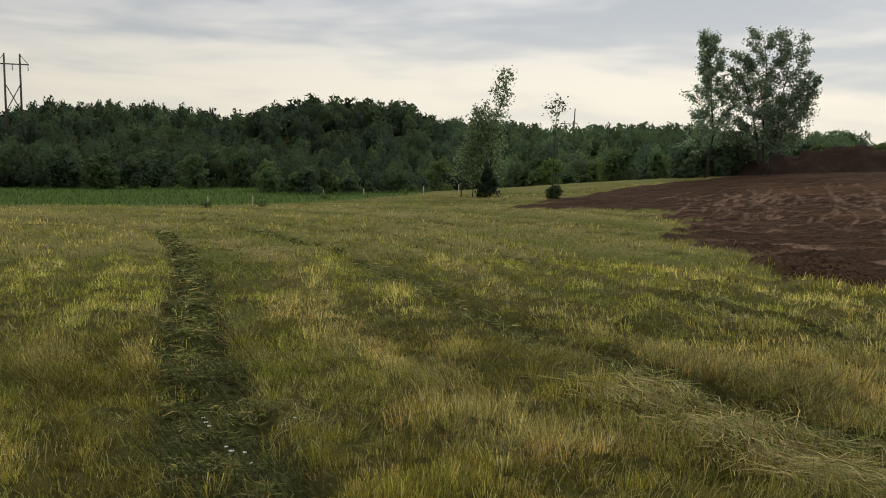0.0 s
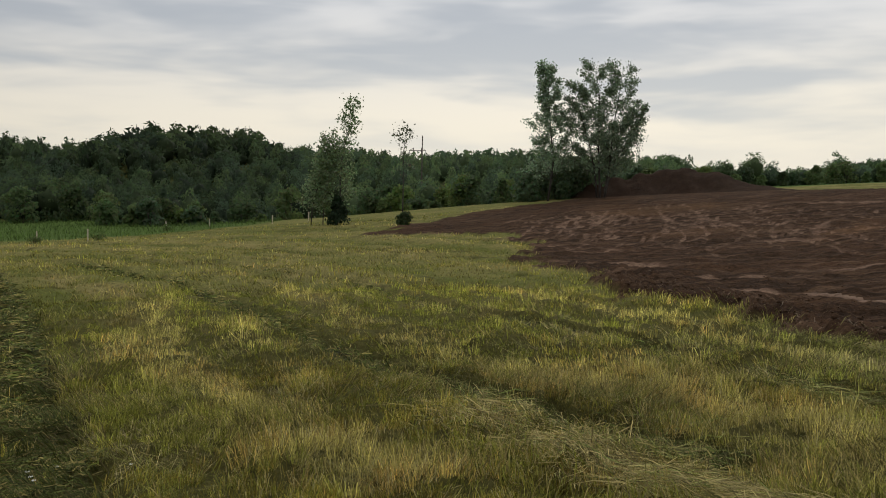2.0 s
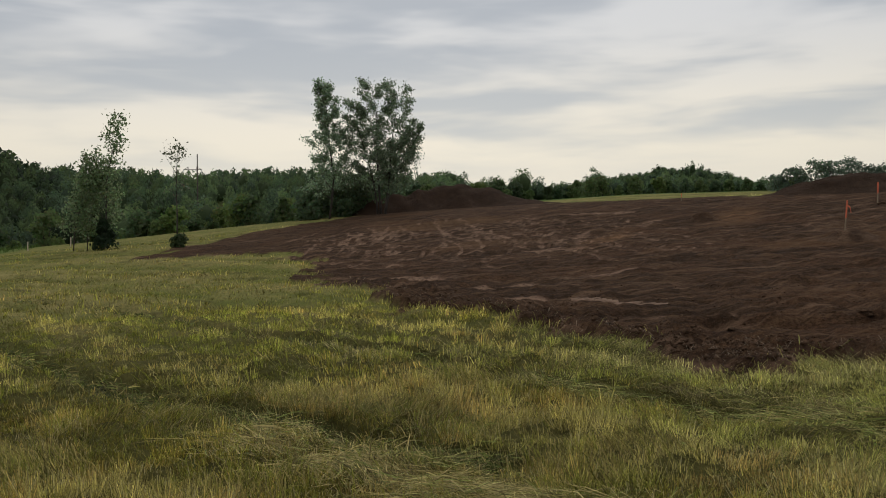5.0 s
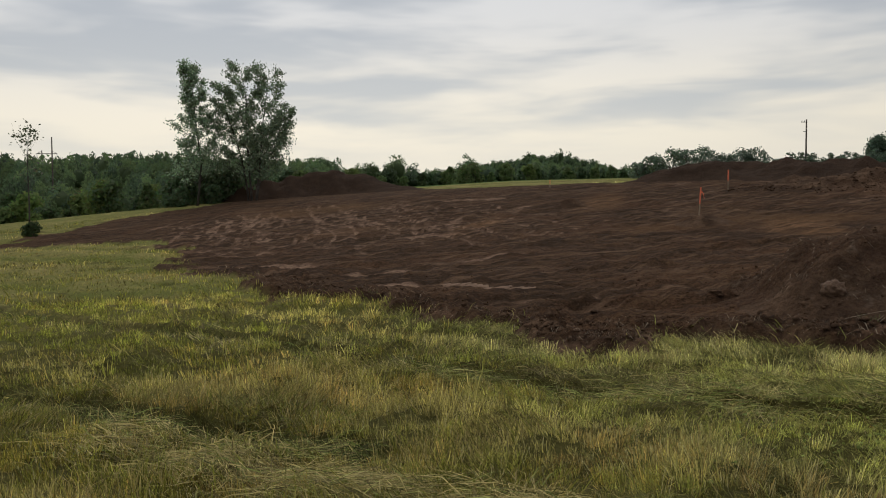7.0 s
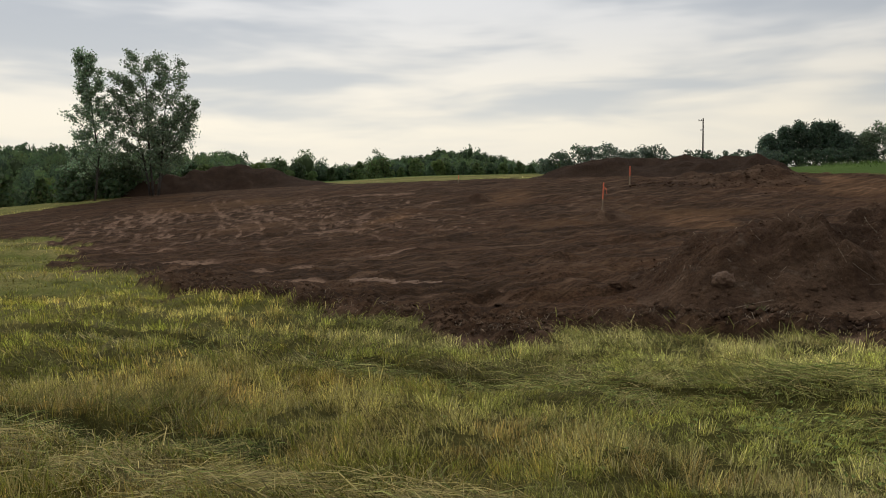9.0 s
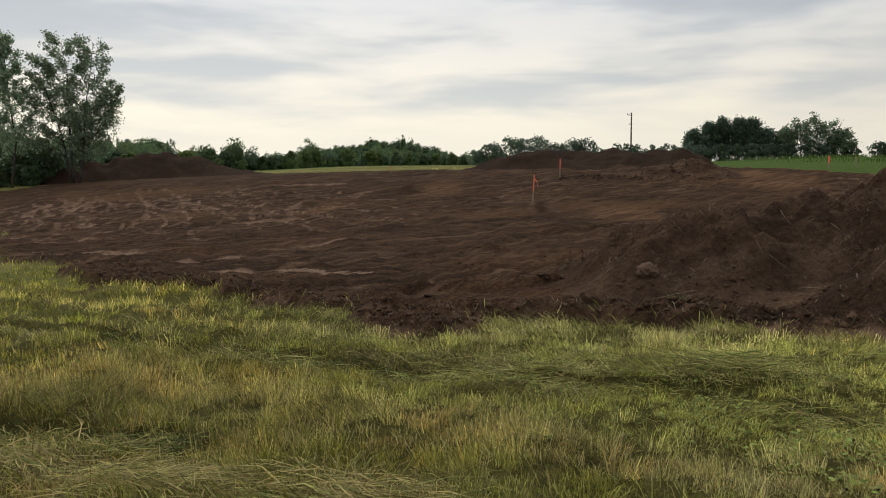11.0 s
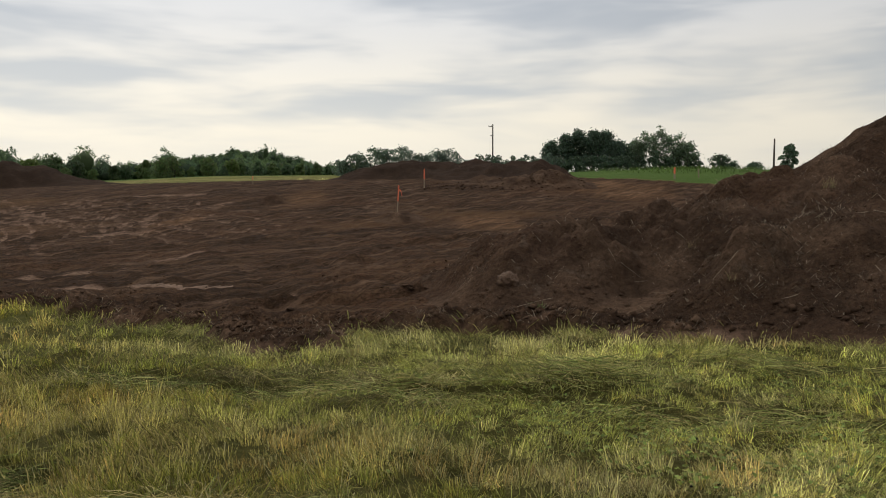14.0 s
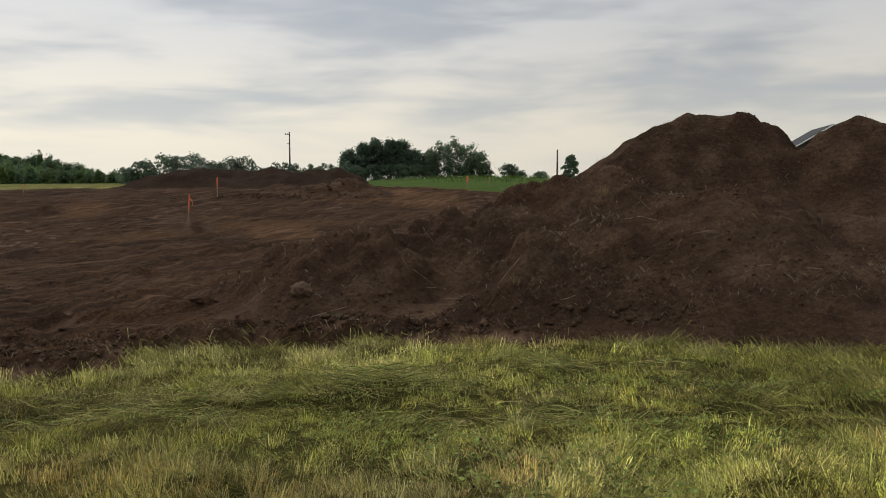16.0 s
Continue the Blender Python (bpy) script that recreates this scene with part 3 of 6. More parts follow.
# ---------------------------------------------------------------- ground: one sheet to the horizon
def build_ground():
    az = np.concatenate([np.arange(-40, 14, 0.42), np.arange(14, 38, 0.12), np.arange(38, 72, 0.2), np.arange(72, 106, 0.34), np.arange(108, 318, 6.0)])
    rr = np.concatenate([np.linspace(0.25, 2.2, 8), 2.3 * 1.02 ** np.arange(0, 45), 5.6 * 1.009 ** np.arange(0, 130), 18 * 1.012 ** np.arange(0, 115), 71.5 * 1.035 ** np.arange(0, 36), 242 * 1.07 ** np.arange(1, 45)])
    A, R = np.meshgrid(np.radians(az), rr)
    x, y = (R * np.sin(A)).ravel(), (R * np.cos(A)).ravel()
    z = ground_z(x, y)
    n, k = len(az), len(rr)
    i = (np.arange(k - 1)[:, None] * n + np.arange(n)[None, :])
    j = (np.arange(k - 1)[:, None] * n + (np.arange(n)[None, :] + 1) % n)
    quads = np.stack([i, i + n, j + n, j], -1).reshape(-1, 4)
    tris = np.concatenate([quads[:, [0, 2, 1]], quads[:, [0, 3, 2]]])
    verts = np.stack([x, y, z], 1)
    verts = np.concatenate([verts, [[0, 0, float(ground_z(np.array([0.0]), np.array([0.0]))[0])]]])
    fan = np.stack([np.full(n, len(verts) - 1), (np.arange(n) + 1) % n, np.arange(n)], 1)
    tris = np.concatenate([tris, fan])
    r = np.hypot(x, y)
    so = soil(x, y)
    mask = np.stack([smoothstep(so, 0.03, 0.3), paleness(x, y) * (1 - so) + pressed(x, y) * so, np.maximum(meadow(x, y), smoothstep(r, 92, 97) * (x < 1.9 * y)) * (1 - so) + ochre_soil(x, y) * so, np.maximum.reduce([smoothstep(r, 9.0, 22), 0.6 * (1 - smoothstep(r, 0.8, 2.8)), 0.8 * smoothstep(-y - 0.2 * x, -0.2, 2.5), 0.8 * smoothstep(-x - 0.85 * y, -0.2, 2.5)]) * (1 - smoothstep(r, 94, 100) * (x < 0.5 * y))], 1)
    mask[:, 2] = mask[:, 2] * (1 - 0.8 * smoothstep(r, 98, 112) * (x < 0.5 * y))
    mask = np.concatenate([mask, [[0, 0.4, 0, 0]]])
    ob = new("ground", mesh_np("ground", verts, tris[:, ::-1], [GROUND], masks=mask, smooth=True))
    tagged(ob, "mown hayfield running into a graded pad of reddish-brown soil", "ground", kind="structure")


build_ground()


# ---------------------------------------------------------------- heaps of soil
def heap_z(blobs, x, y, rough, seed, crisp=5.0):
    """Height of a heap above the land: rounded cones melted into one another, lumpy."""
    jx, jy = x + 0.5 * fbm(x, y, 2.0, 3, seed), y + 0.5 * fbm(x, y, 2.0, 3, seed + 7)
    total = np.zeros(np.shape(x))
    for bx, by, rad, h in blobs:
        d = np.hypot(jx - bx, jy - by) / rad
        c = h * (1.10 - np.sqrt(d * d + 0.045))
        total = np.logaddexp(total * crisp, c * crisp) / crisp
    total = total - math.log(2) / crisp * 0.3
    body = smoothstep(total, 0.0, 0.8)
    clumpy = 0.25 + 0.85 * smoothstep(fbm(x, y, 1.5, 2, seed + 50), -0.35, 0.45)
    wx, wy = x + 0.05 * fbm(x, y, 0.25, 2, seed + 52), y + 0.05 * fbm(x, y, 0.25, 2, seed + 54)
    lumps = fbm(x, y, 1.8, 3, seed + 20, 0.5) * 0.34 + np.abs(fbm(x, y, 0.9, 2, seed + 30, 0.5)) * 0.22 + clumpy * (clods(wx, wy, 0.8, seed) * 0.12 + clods(wx, wy, 0.36, seed + 1) * 0.15 + clods(wx, wy, 0.19, seed + 2) * 0.09) + fbm(x, y, 0.15, 2, seed + 40, 0.65) * 0.03 - 0.26
    slump = 1 - 0.62 * smoothstep(np.degrees(np.arctan2(x, y)) + 6 * fbm(x, y, 3, 2, seed + 60), 75, 81) * (1 - smoothstep(np.hypot(x, y), 13.5, 15.5))
    return total + rough * body * slump * lumps - 0.12


def build_heap(name, blobs, box, step, rough, seed, label, earth=None, crisp=5.0):
    xs, ys = np.arange(box[0], box[2], step), np.arange(box[1], box[3], step)
    X, Y = np.meshgrid(xs, ys)
    h = heap_z(blobs, X, Y, rough, seed, crisp)
    base = land(X, Y)
    Z = base + h
    n = len(xs)
    i = (np.arange(len(ys) - 1)[:, None] * n + np.arange(n - 1)[None, :]).ravel()
    quads = np.stack([i, i + 1, i + n + 1, i + n], 1)
    keep = (h.ravel()[quads] > -0.09).any(1)
    quads = quads[keep]
    used, back_ = np.unique(quads, return_inverse=True)
    verts = np.stack([X.ravel(), Y.ravel(), Z.ravel()], 1)[used]
    me = mesh_np(name, verts, back_.reshape(-1, 4), [earth or HEAP], smooth=True)
    return tagged(new(name, me), label, "dirt pile", "piles of dug soil")


P = plan
FRONT = [(*P(56, 13.2), 2.2, 0.2), (*P(61, 13.6), 2.2, 0.95), (*P(66.5, 13.6), 2.8, 1.62), (*P(71.5, 14.2), 3.0, 2.05), (*P(76, 15.2), 3.0, 2.2), (*P(80, 15.6), 2.8, 2.1), (*P(81.3, 12.2), 2.8, 1.85), (*P(85, 12.2), 2.9, 1.85),
         (*P(88.5, 12.3), 2.9, 1.7), (*P(93.5, 12.6), 3.0, 1.4), (*P(98, 13), 3.4, 1.25), (*P(105, 13.6), 4, 1.5)]
MAIN = [(*P(78, 19.4), 2.6, 2.05), (*P(80.3, 19.8), 2.8, 2.62), (*P(82.4, 19.8), 2.9, 3.5), (*P(84.6, 19.8), 3.2, 4.16), (*P(86.6, 19.8), 3.2, 4.0), (*P(88.4, 19.8), 2.4, 3.83), (*P(91.4, 20.2), 1.8, 2.94), (*P(94.8, 19.6), 2.7, 3.6),
        (*P(98.5, 19.6), 3.2, 3.43), (*P(103, 20), 4, 3.47), (*P(109, 21), 5, 2.99), (*P(88, 17.5), 3.5, 1.80), (*P(98, 17.5), 3.5, 1.80)]
LEFT_HEAP = [(*P(20.2, 73), 2.0, 1.5), (*P(21.7, 74), 2.6, 2.0), (*P(23.4, 75), 3.2, 2.4), (*P(24.9, 76), 3.8, 2.7), (*P(26.4, 76), 3.8, 2.6), (*P(28.2, 75), 3.6, 2.2), (*P(30.4, 74), 3.2, 0.93)]
FAR_HEAP = [(*P(48.7, 60), 2.4, 0.9), (*P(50.2, 61), 2.8, 1.42), (*P(52.2, 61), 3.4, 1.6), (*P(54.4, 61), 3.6, 1.62), (*P(56.8, 60), 3.6, 1.6), (*P(59.0, 58.5), 3.4, 1.62), (*P(60.8, 57.5), 2.6, 1.7)]
BROWN_HEAP = [(*P(57.2, 54), 2.2, 0.55), (*P(59.6, 53), 2.4, 0.95), (*P(61.3, 52.5), 2.8, 1.35), (*P(63.0, 52.5), 2.4, 0.8)]
build_heap("dirt_mound", FRONT, (6, -7, 20, 13), 0.043, 1.0, 100, "lumpy low heap of dark topsoil with roots, at the field's edge", None, 11.0)
build_heap("dirt_mound", MAIN, (11, -14, 32, 12), 0.065, 0.6, 136, "tall heap of dark brown topsoil with a blunt crest")
build_heap("dirt_mound", LEFT_HEAP, (20, 60, 48, 80), 0.22, 0.4, 160, "dark smooth heap of soil behind the graded pad", TOPSOIL)
build_heap("dirt_mound", FAR_HEAP, (36, 18, 60, 50), 0.18, 0.5, 190, "long dark heap of topsoil with a level crest, beyond the pad", TOPSOIL)
build_heap("dirt_mound", BROWN_HEAP, (38, 20, 52, 34), 0.13, 0.7, 230, "rubbly lighter brown heap of subsoil before the long heap")
STAKE_LUMP = [(*P(51.0, 36.2), 1.1, 0.55), (*P(52.0, 36.4), 1.2, 0.42)]
FIELD_LUMP = [(*P(42.63, 44), 0.8, 0.7), (*P(42.2, 44.3), 0.6, 0.45)]
build_heap("dirt_mound", STAKE_LUMP, (26, 20.5, 31, 25.5), 0.07, 0.5, 210, "small lump of dug soil at the orange stake")
build_heap("dirt_mound", FIELD_LUMP, (28, 30.5, 31.5, 34.5), 0.08, 0.5, 216, "small lump of dug soil on the graded pad")


# ---------------------------------------------------------------- foliage
def leaf_quads(centres, size, tint, normals=None, seed=1, jitter=0.7, slim=0.7):
    """Diamond-shaped leaves or sprays at those points."""
    g = np.random.default_rng(seed)
    n = len(centres)
    nor = g.normal(size=(n, 3)) if normals is None else normals + jitter * g.normal(size=(n, 3))
    nor /= np.linalg.norm(nor, axis=1)[:, None] + 1e-9
    a = np.cross(nor, g.normal(size=(n, 3)))
    a /= np.linalg.norm(a, axis=1)[:, None] + 1e-9
    b = np.cross(nor, a)
    s = (size * (0.6 + 0.8 * g.random(n)))[:, None]
    v = np.stack([centres - a * s, centres + b * s * slim, centres + a * s, centres - b * s * slim], 1).reshape(-1, 3)
    f = np.arange(n * 4).reshape(-1, 4)
    c = np.repeat(tint, 4, 0)
    return v, f, c


def rgba(base, n, seed, spread=0.25):
    g = np.random.default_rng(seed)
    k = 1 + spread * g.normal(size=(n, 1))
    c = np.clip(np.array(base)[None, :] * k * (1 + 0.08 * g.normal(size=(n, 3))), 0.004, 0.9)
    return np.concatenate([c, np.ones((n, 1))], 1)


def limbs(h, first, reach, count, seed, rise=0.9, trunk_r=0.1, lean=(0, 0), profile=None, twigs=3):
    """Wood of a tree as tubes, and the points where leaves grow."""
    g = np.random.default_rng(seed)
    bend = g.normal(size=(4, 2)) * 0.015 * h
    ts = np.linspace(0, 1, 9)
    px = np.interp(ts, (0, 0.3, 0.55, 0.8, 1), (0, *bend[:, 0])) + lean[0] * ts ** 1.5
    py = np.interp(ts, (0, 0.3, 0.55, 0.8, 1), (0, *bend[:, 1])) + lean[1] * ts ** 1.5
    stem = np.stack([px, py, ts * h], 1)
    wood = [tube(stem, trunk_r * (1 - 0.9 * ts), 8)]
    spots = []
    for k in range(count):
        s = first + (0.97 - first) * (k + g.random()) / count
        o = np.array([np.interp(s, ts, stem[:, i]) for i in range(3)])
        a = k * 2.4 + g.normal() * 0.4
        rel = (s - first) / (1 - first)
        shape = profile(rel) if profile else math.sin(math.pi * min(0.25 + 0.75 * rel, 1)) ** 0.7
        ln = reach * max(shape, 0.12) * g.uniform(0.7, 1.15)
        up_ = rise * g.uniform(0.6, 1.3)
        d = np.array([math.cos(a), math.sin(a), up_])
        d /= np.linalg.norm(d)
        q = np.linspace(0, 1, 5)
        line = o + d * (q * ln)[:, None] + np.array([0, 0, 1]) * (0.18 * ln * q ** 2)[:, None] + g.normal(size=(5, 3)) * 0.03 * ln * q[:, None]
        r0 = trunk_r * (1 - 0.9 * s) * 0.45
        wood.append(tube(line, r0 * (1 - 0.85 * q), 4))
        for w in range(twigs):
            qq = g.uniform(0.35, 1)
            o2 = np.array([np.interp(qq, q, line[:, i]) for i in range(3)])
            d2 = d + g.normal(size=3) * 0.6
            d2 /= np.linalg.norm(d2)
            l2 = ln * g.uniform(0.25, 0.5)
            line2 = o2 + d2 * (np.linspace(0, 1, 3) * l2)[:, None]
            wood.append(tube(line2, r0 * 0.4 * np.array([1, 0.6, 0.2]), 3))
            spots.append(line2[1])
            spots.append(line2[2])
        spots.append(line[3])
        spots.append(line[4])
    spots.append(stem[-1])
    return joined(wood), np.array(spots)


def leafy_tree(name, x, y, turn, label, category, group="", h=10, first=0.2, reach=2.5, count=26, leaves=4500, leaf=0.17, spread=0.32, tint=(0.07, 0.10, 0.045),
               seed=1, rise=0.9, trunk_r=0.13, lean=(0, 0), profile=None, twigs=3, stems=((0, 0, 1.0),)):
    ob = thing(name, x, y, float(land(x, y)) - 0.05, label, category, group, turn)
    crown = []
    for k, (sx, sy, sc, *tip) in enumerate(stems):
        (wv, wf), spots = limbs(h * sc, first, reach * sc, count, seed + k * 13, rise, trunk_r * sc, tip or lean, profile, twigs)
        part("trunk", mesh_np("trunk", wv + np.array([sx, sy, 0]), wf, [BARK], smooth=True), None, ob)
        crown.append(spots + np.array([sx, sy, 0]))
    spots = np.concatenate(crown)
    g = np.random.default_rng(seed + 99)
    size = g.uniform(0.55, 1.3, len(spots))
    pick = g.choice(len(spots), leaves, p=size / size.sum())
    c = spots[pick] + g.normal(size=(leaves, 3)) * spread * np.array([1, 1, 0.8])
    v, f, col = leaf_quads(c, leaf, rgba(tint, leaves, seed, 0.28), None, seed)
    part("crown", mesh_np("crown", v, f, [LEAF], col), None, ob)
    return ob


def bush_arrays(h, wide, n, tint, seed, leaf=0.5, conifer=False, floor_=0.0, lumps=22, jitter=0.45, spread=0.2):
    """A crown of many sprays on lumps, dense, with an uneven outline."""
    g = np.random.default_rng(seed)
    pts, nors = [], []
    for k in range(lumps):
        t = (k + g.random()) / lumps
        z = h * (floor_ + (1 - floor_) * (0.10 + 0.82 * t))
        rad = wide * (1 - t) * 0.95 if conifer else wide * math.sqrt(max(1 - (1.55 * t - 0.62) ** 2, 0.05)) * 0.72
        a = g.uniform(0, 2 * math.pi)
        c = np.array([math.cos(a) * rad * g.uniform(0.35, 1), math.sin(a) * rad * g.uniform(0.35, 1), z])
        s = wide * (0.22 + 0.2 * (1 - t)) * g.uniform(0.75, 1.25) if conifer else wide * g.uniform(0.28, 0.5) * (22 / lumps) ** 0.5
        m = max(n // lumps, 4)
        d = g.normal(size=(m, 3))
        d /= np.linalg.norm(d, axis=1)[:, None]
        d[:, 2] = np.where(t > 0.35, np.abs(d[:, 2]) - 0.3 * g.random(m), d[:, 2])
        pts.append(c + d * s * g.uniform(0.75, 1.12, (m, 1)) * np.array([1, 1, 0.9]))
        nors.append(d)
    pts, nors = np.concatenate(pts), np.concatenate(nors)
    return leaf_quads(pts, leaf, rgba(tint, len(pts), seed, spread), nors, seed, jitter, 0.8)


GREENS = [(0.048, 0.072, 0.031), (0.059, 0.085, 0.034), (0.072, 0.100, 0.037), (0.052, 0.077, 0.039), (0.112, 0.158, 0.048)]


def build_woods():
    """The far woods as one mass of single crowns on the slopes."""
    g = np.random.default_rng(5)
    kinds = []
    for k in range(10):
        con = k == 3
        bm = bmesh.new()
        bmesh.ops.create_icosphere(bm, subdivisions=1, radius=1)
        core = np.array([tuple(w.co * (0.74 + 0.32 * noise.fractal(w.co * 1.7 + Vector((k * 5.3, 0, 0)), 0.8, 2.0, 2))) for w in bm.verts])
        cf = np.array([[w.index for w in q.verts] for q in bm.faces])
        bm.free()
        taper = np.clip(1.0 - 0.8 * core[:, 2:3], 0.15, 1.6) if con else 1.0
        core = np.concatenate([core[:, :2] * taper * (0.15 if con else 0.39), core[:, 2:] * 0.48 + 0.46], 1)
        q = np.random.default_rng(k)
        v, _, c = bush_arrays(1.0, 0.22 if con else 0.41, 300, (1, 1, 1), 40 + k, 0.052, con, lumps=17, jitter=0.6, spread=0.18)
        mixed = q.permutation(len(v) // 4)
        v, c = v.reshape(-1, 4, 3)[mixed, :3], c.reshape(-1, 4, 4)[mixed, :3]
        for leaves, grow in ((len(v), 1.0), (95, 1.7)):
            mid_ = v[:leaves].mean(1, keepdims=True)
            lv = (mid_ + (v[:leaves] - mid_) * grow).reshape(-1, 3)
            # cores get half tint, putting the shade deep inside a crown into its colour
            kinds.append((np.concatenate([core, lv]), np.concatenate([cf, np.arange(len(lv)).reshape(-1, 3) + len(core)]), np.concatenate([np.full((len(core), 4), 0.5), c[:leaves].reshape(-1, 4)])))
    V, Fq, C, n = [], [], [], 0
    r = 96.0
    while r < 335:
        step = 2.7 + r * 0.005
        for az in np.concatenate([np.arange(-38, 26, math.degrees(step / r)), np.arange(26, 62, math.degrees(step / r) * 0.55)]):
            a, rr = az + g.normal() * math.degrees(step / r) * 0.35, r + g.normal() * step * 0.4
            start = 97 if a < 26 else np.interp(a, (26, 30, 44, 62), (105, 130, 165, 190))
            hill = 33 < a < 49 and rr > 262
            if rr < start or (a > 26 and rr > start + 60 and not hill) or (rr > 125 and g.random() < (0.0 if -17 < a < 1 else 0.28)):
                continue
            if a > 26 and rr > start + 25 and not hill and g.random() < 0.5:
                continue
            x, y = plan(a, rr)
            knoll = math.exp(-(((x + 27) / 22) ** 2 + ((y - 200) / 30) ** 2))
            h = g.uniform(2.9, 6.7) * (1 + 0.18 * knoll) * np.interp(rr, (97, 150, 220), (0.78, 0.95, 1.1)) * (1.15 if g.random() < 0.04 else 1)
            if a > 26:
                h = g.uniform(2.0, 4.0) * (1.3 if g.random() < 0.12 else 1) * np.interp(a, (26, 34, 44, 50), (1.05, 0.95, 0.95, 0.75)) * (1 + 0.25 * math.sin(a * 1.9) * math.sin(a * 0.83 + 1))
            elif a > 18:
                h *= 0.85
            kind = 3 if g.random() < 0.05 else (0, 1, 2, 4, 5, 6, 7, 8, 9)[int(g.integers(0, 9))]
            v, f, c = kinds[kind * 2 + (rr > 175)]
            w = (0.45 * h + 1.6) * g.uniform(0.7, 1.25) * (1 + 0.45 * knoll)
            ca, sa = math.cos(a * 7), math.sin(a * 7)
            w2 = w * g.uniform(0.7, 1.35)
            p = np.stack([(v[:, 0] * ca - v[:, 1] * sa) * w, (v[:, 0] * sa + v[:, 1] * ca) * w2, v[:, 2] * h], 1) + np.array([x, y, float(land(x, y)) - 0.3])
            # lift by bearing and extra blue put distance haze into the leaf colour
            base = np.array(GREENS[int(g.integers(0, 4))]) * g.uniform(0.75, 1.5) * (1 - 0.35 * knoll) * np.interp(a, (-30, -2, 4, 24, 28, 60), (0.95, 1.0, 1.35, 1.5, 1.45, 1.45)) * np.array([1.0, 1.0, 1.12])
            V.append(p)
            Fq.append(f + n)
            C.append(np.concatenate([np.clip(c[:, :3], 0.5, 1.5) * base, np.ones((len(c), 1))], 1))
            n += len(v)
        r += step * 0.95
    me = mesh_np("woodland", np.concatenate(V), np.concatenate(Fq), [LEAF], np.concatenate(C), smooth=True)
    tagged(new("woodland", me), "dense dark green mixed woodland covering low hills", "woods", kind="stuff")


build_woods()


def shrub(name, x, y, h, wide, tint, seed, label, category, group="", n=1400, leaf=0.16, conifer=False, floor_=0.0, lumps=22):
    ob = thing(name, x, y, float(land(x, y)) - 0.04, label, category, group, seed * 47 % 360)
    g = np.random.default_rng(seed)
    wood = []
    for k in range(4):
        a = k * 1.7 + g.random()
        e = np.array([math.cos(a) * wide * 0.35, math.sin(a) * wide * 0.35, h * 0.7]) * (0.15 if conifer else 1) + np.array([0, 0, h * 0.5 if conifer else 0])
        wood.append(tube([(0, 0, 0), tuple(e * 0.5 + np.array([0, 0, h * 0.08])), tuple(e)], [0.03 * h ** 0.5, 0.02 * h ** 0.5, 0.006], 5))
    v, f = joined(wood)
    part("stem", mesh_np("stem", v, f, [BARK], smooth=True), None, ob)
    v, f, c = bush_arrays(h, wide, n, tint, seed, leaf, conifer, floor_, lumps, 0.5, 0.14)
    part("crown", mesh_np("crown", v, f, [LEAF], c), None, ob)
    return ob


# trees standing by themselves round the pad
x, y = plan(17.2, 69.5)
leafy_tree("poplar_tree", x, y, 0, "slender grey-green poplar with an open crown, beside the soil heap", "tree", "poplars by the pad", h=11.4, first=0.12, reach=2.5, count=44, leaves=14000,
           leaf=0.075, spread=0.17, tint=(0.200, 0.262, 0.165), seed=3, rise=0.8, trunk_r=0.10, lean=(0.1, 0), profile=lambda r: 0.95 - 0.72 * r, twigs=5)
x, y = plan(20.75, 69.5)
leafy_tree("poplar_tree", x, y, 0, "broad grey-green poplar with several leaders and an airy crown", "tree", "poplars by the pad", h=11.2, first=0.18, reach=2.9, count=28, leaves=30000,
           leaf=0.075, spread=0.17, tint=(0.200, 0.262, 0.165), seed=12, rise=0.6, trunk_r=0.10, profile=lambda r: 1.0 - 0.6 * r, twigs=6,
           stems=((0, 0, 0.99, -0.6, 0.3), (-0.2, 0.2, 0.84, -2.1, 0.7), (0.3, -0.2, 0.95, 1.5, -0.5), (0.4, -0.1, 0.68, 3.0, -1.0)))
x, y = plan(2.4, 57.0)
leafy_tree("young_poplar", x, y, 0, "thin young poplar with sparse leaves and a tall leader", "tree", "", h=8.6, first=0.08, reach=1.9, count=28, leaves=6200, leaf=0.085,
           spread=0.22, tint=(0.165, 0.220, 0.110), seed=21, rise=1.5, trunk_r=0.06, lean=(1.3, 0), profile=lambda r: 0.9 - 0.65 * r, stems=((0.2, 0, 1.0), (-1.6, 0.3, 0.7), (-0.8, 0.1, 0.62)))
x, y = plan(7.1, 60.0)
leafy_tree("sapling", x, y, 0, "bare-looking sapling with few leaves on thin upright twigs", "tree", "", h=6.5, first=0.35, reach=1.7, count=16, leaves=230, leaf=0.09,
           spread=0.22, tint=(0.12, 0.14, 0.085), seed=25, rise=2.0, trunk_r=0.06, lean=(0.2, 0))
x, y = plan(2.6, 56.0)
shrub("small_spruce", x, y, 2.0, 0.95, (0.022, 0.036, 0.018), 31, "small dark spruce at the foot of the young poplar", "shrub", "", 1500, 0.10, True)
x, y = plan(7.3, 50.0)
shrub("low_bush", x, y, 0.8, 0.62, (0.05, 0.075, 0.03), 32, "low green bush standing in the grass strip", "shrub", "", 700, 0.07)

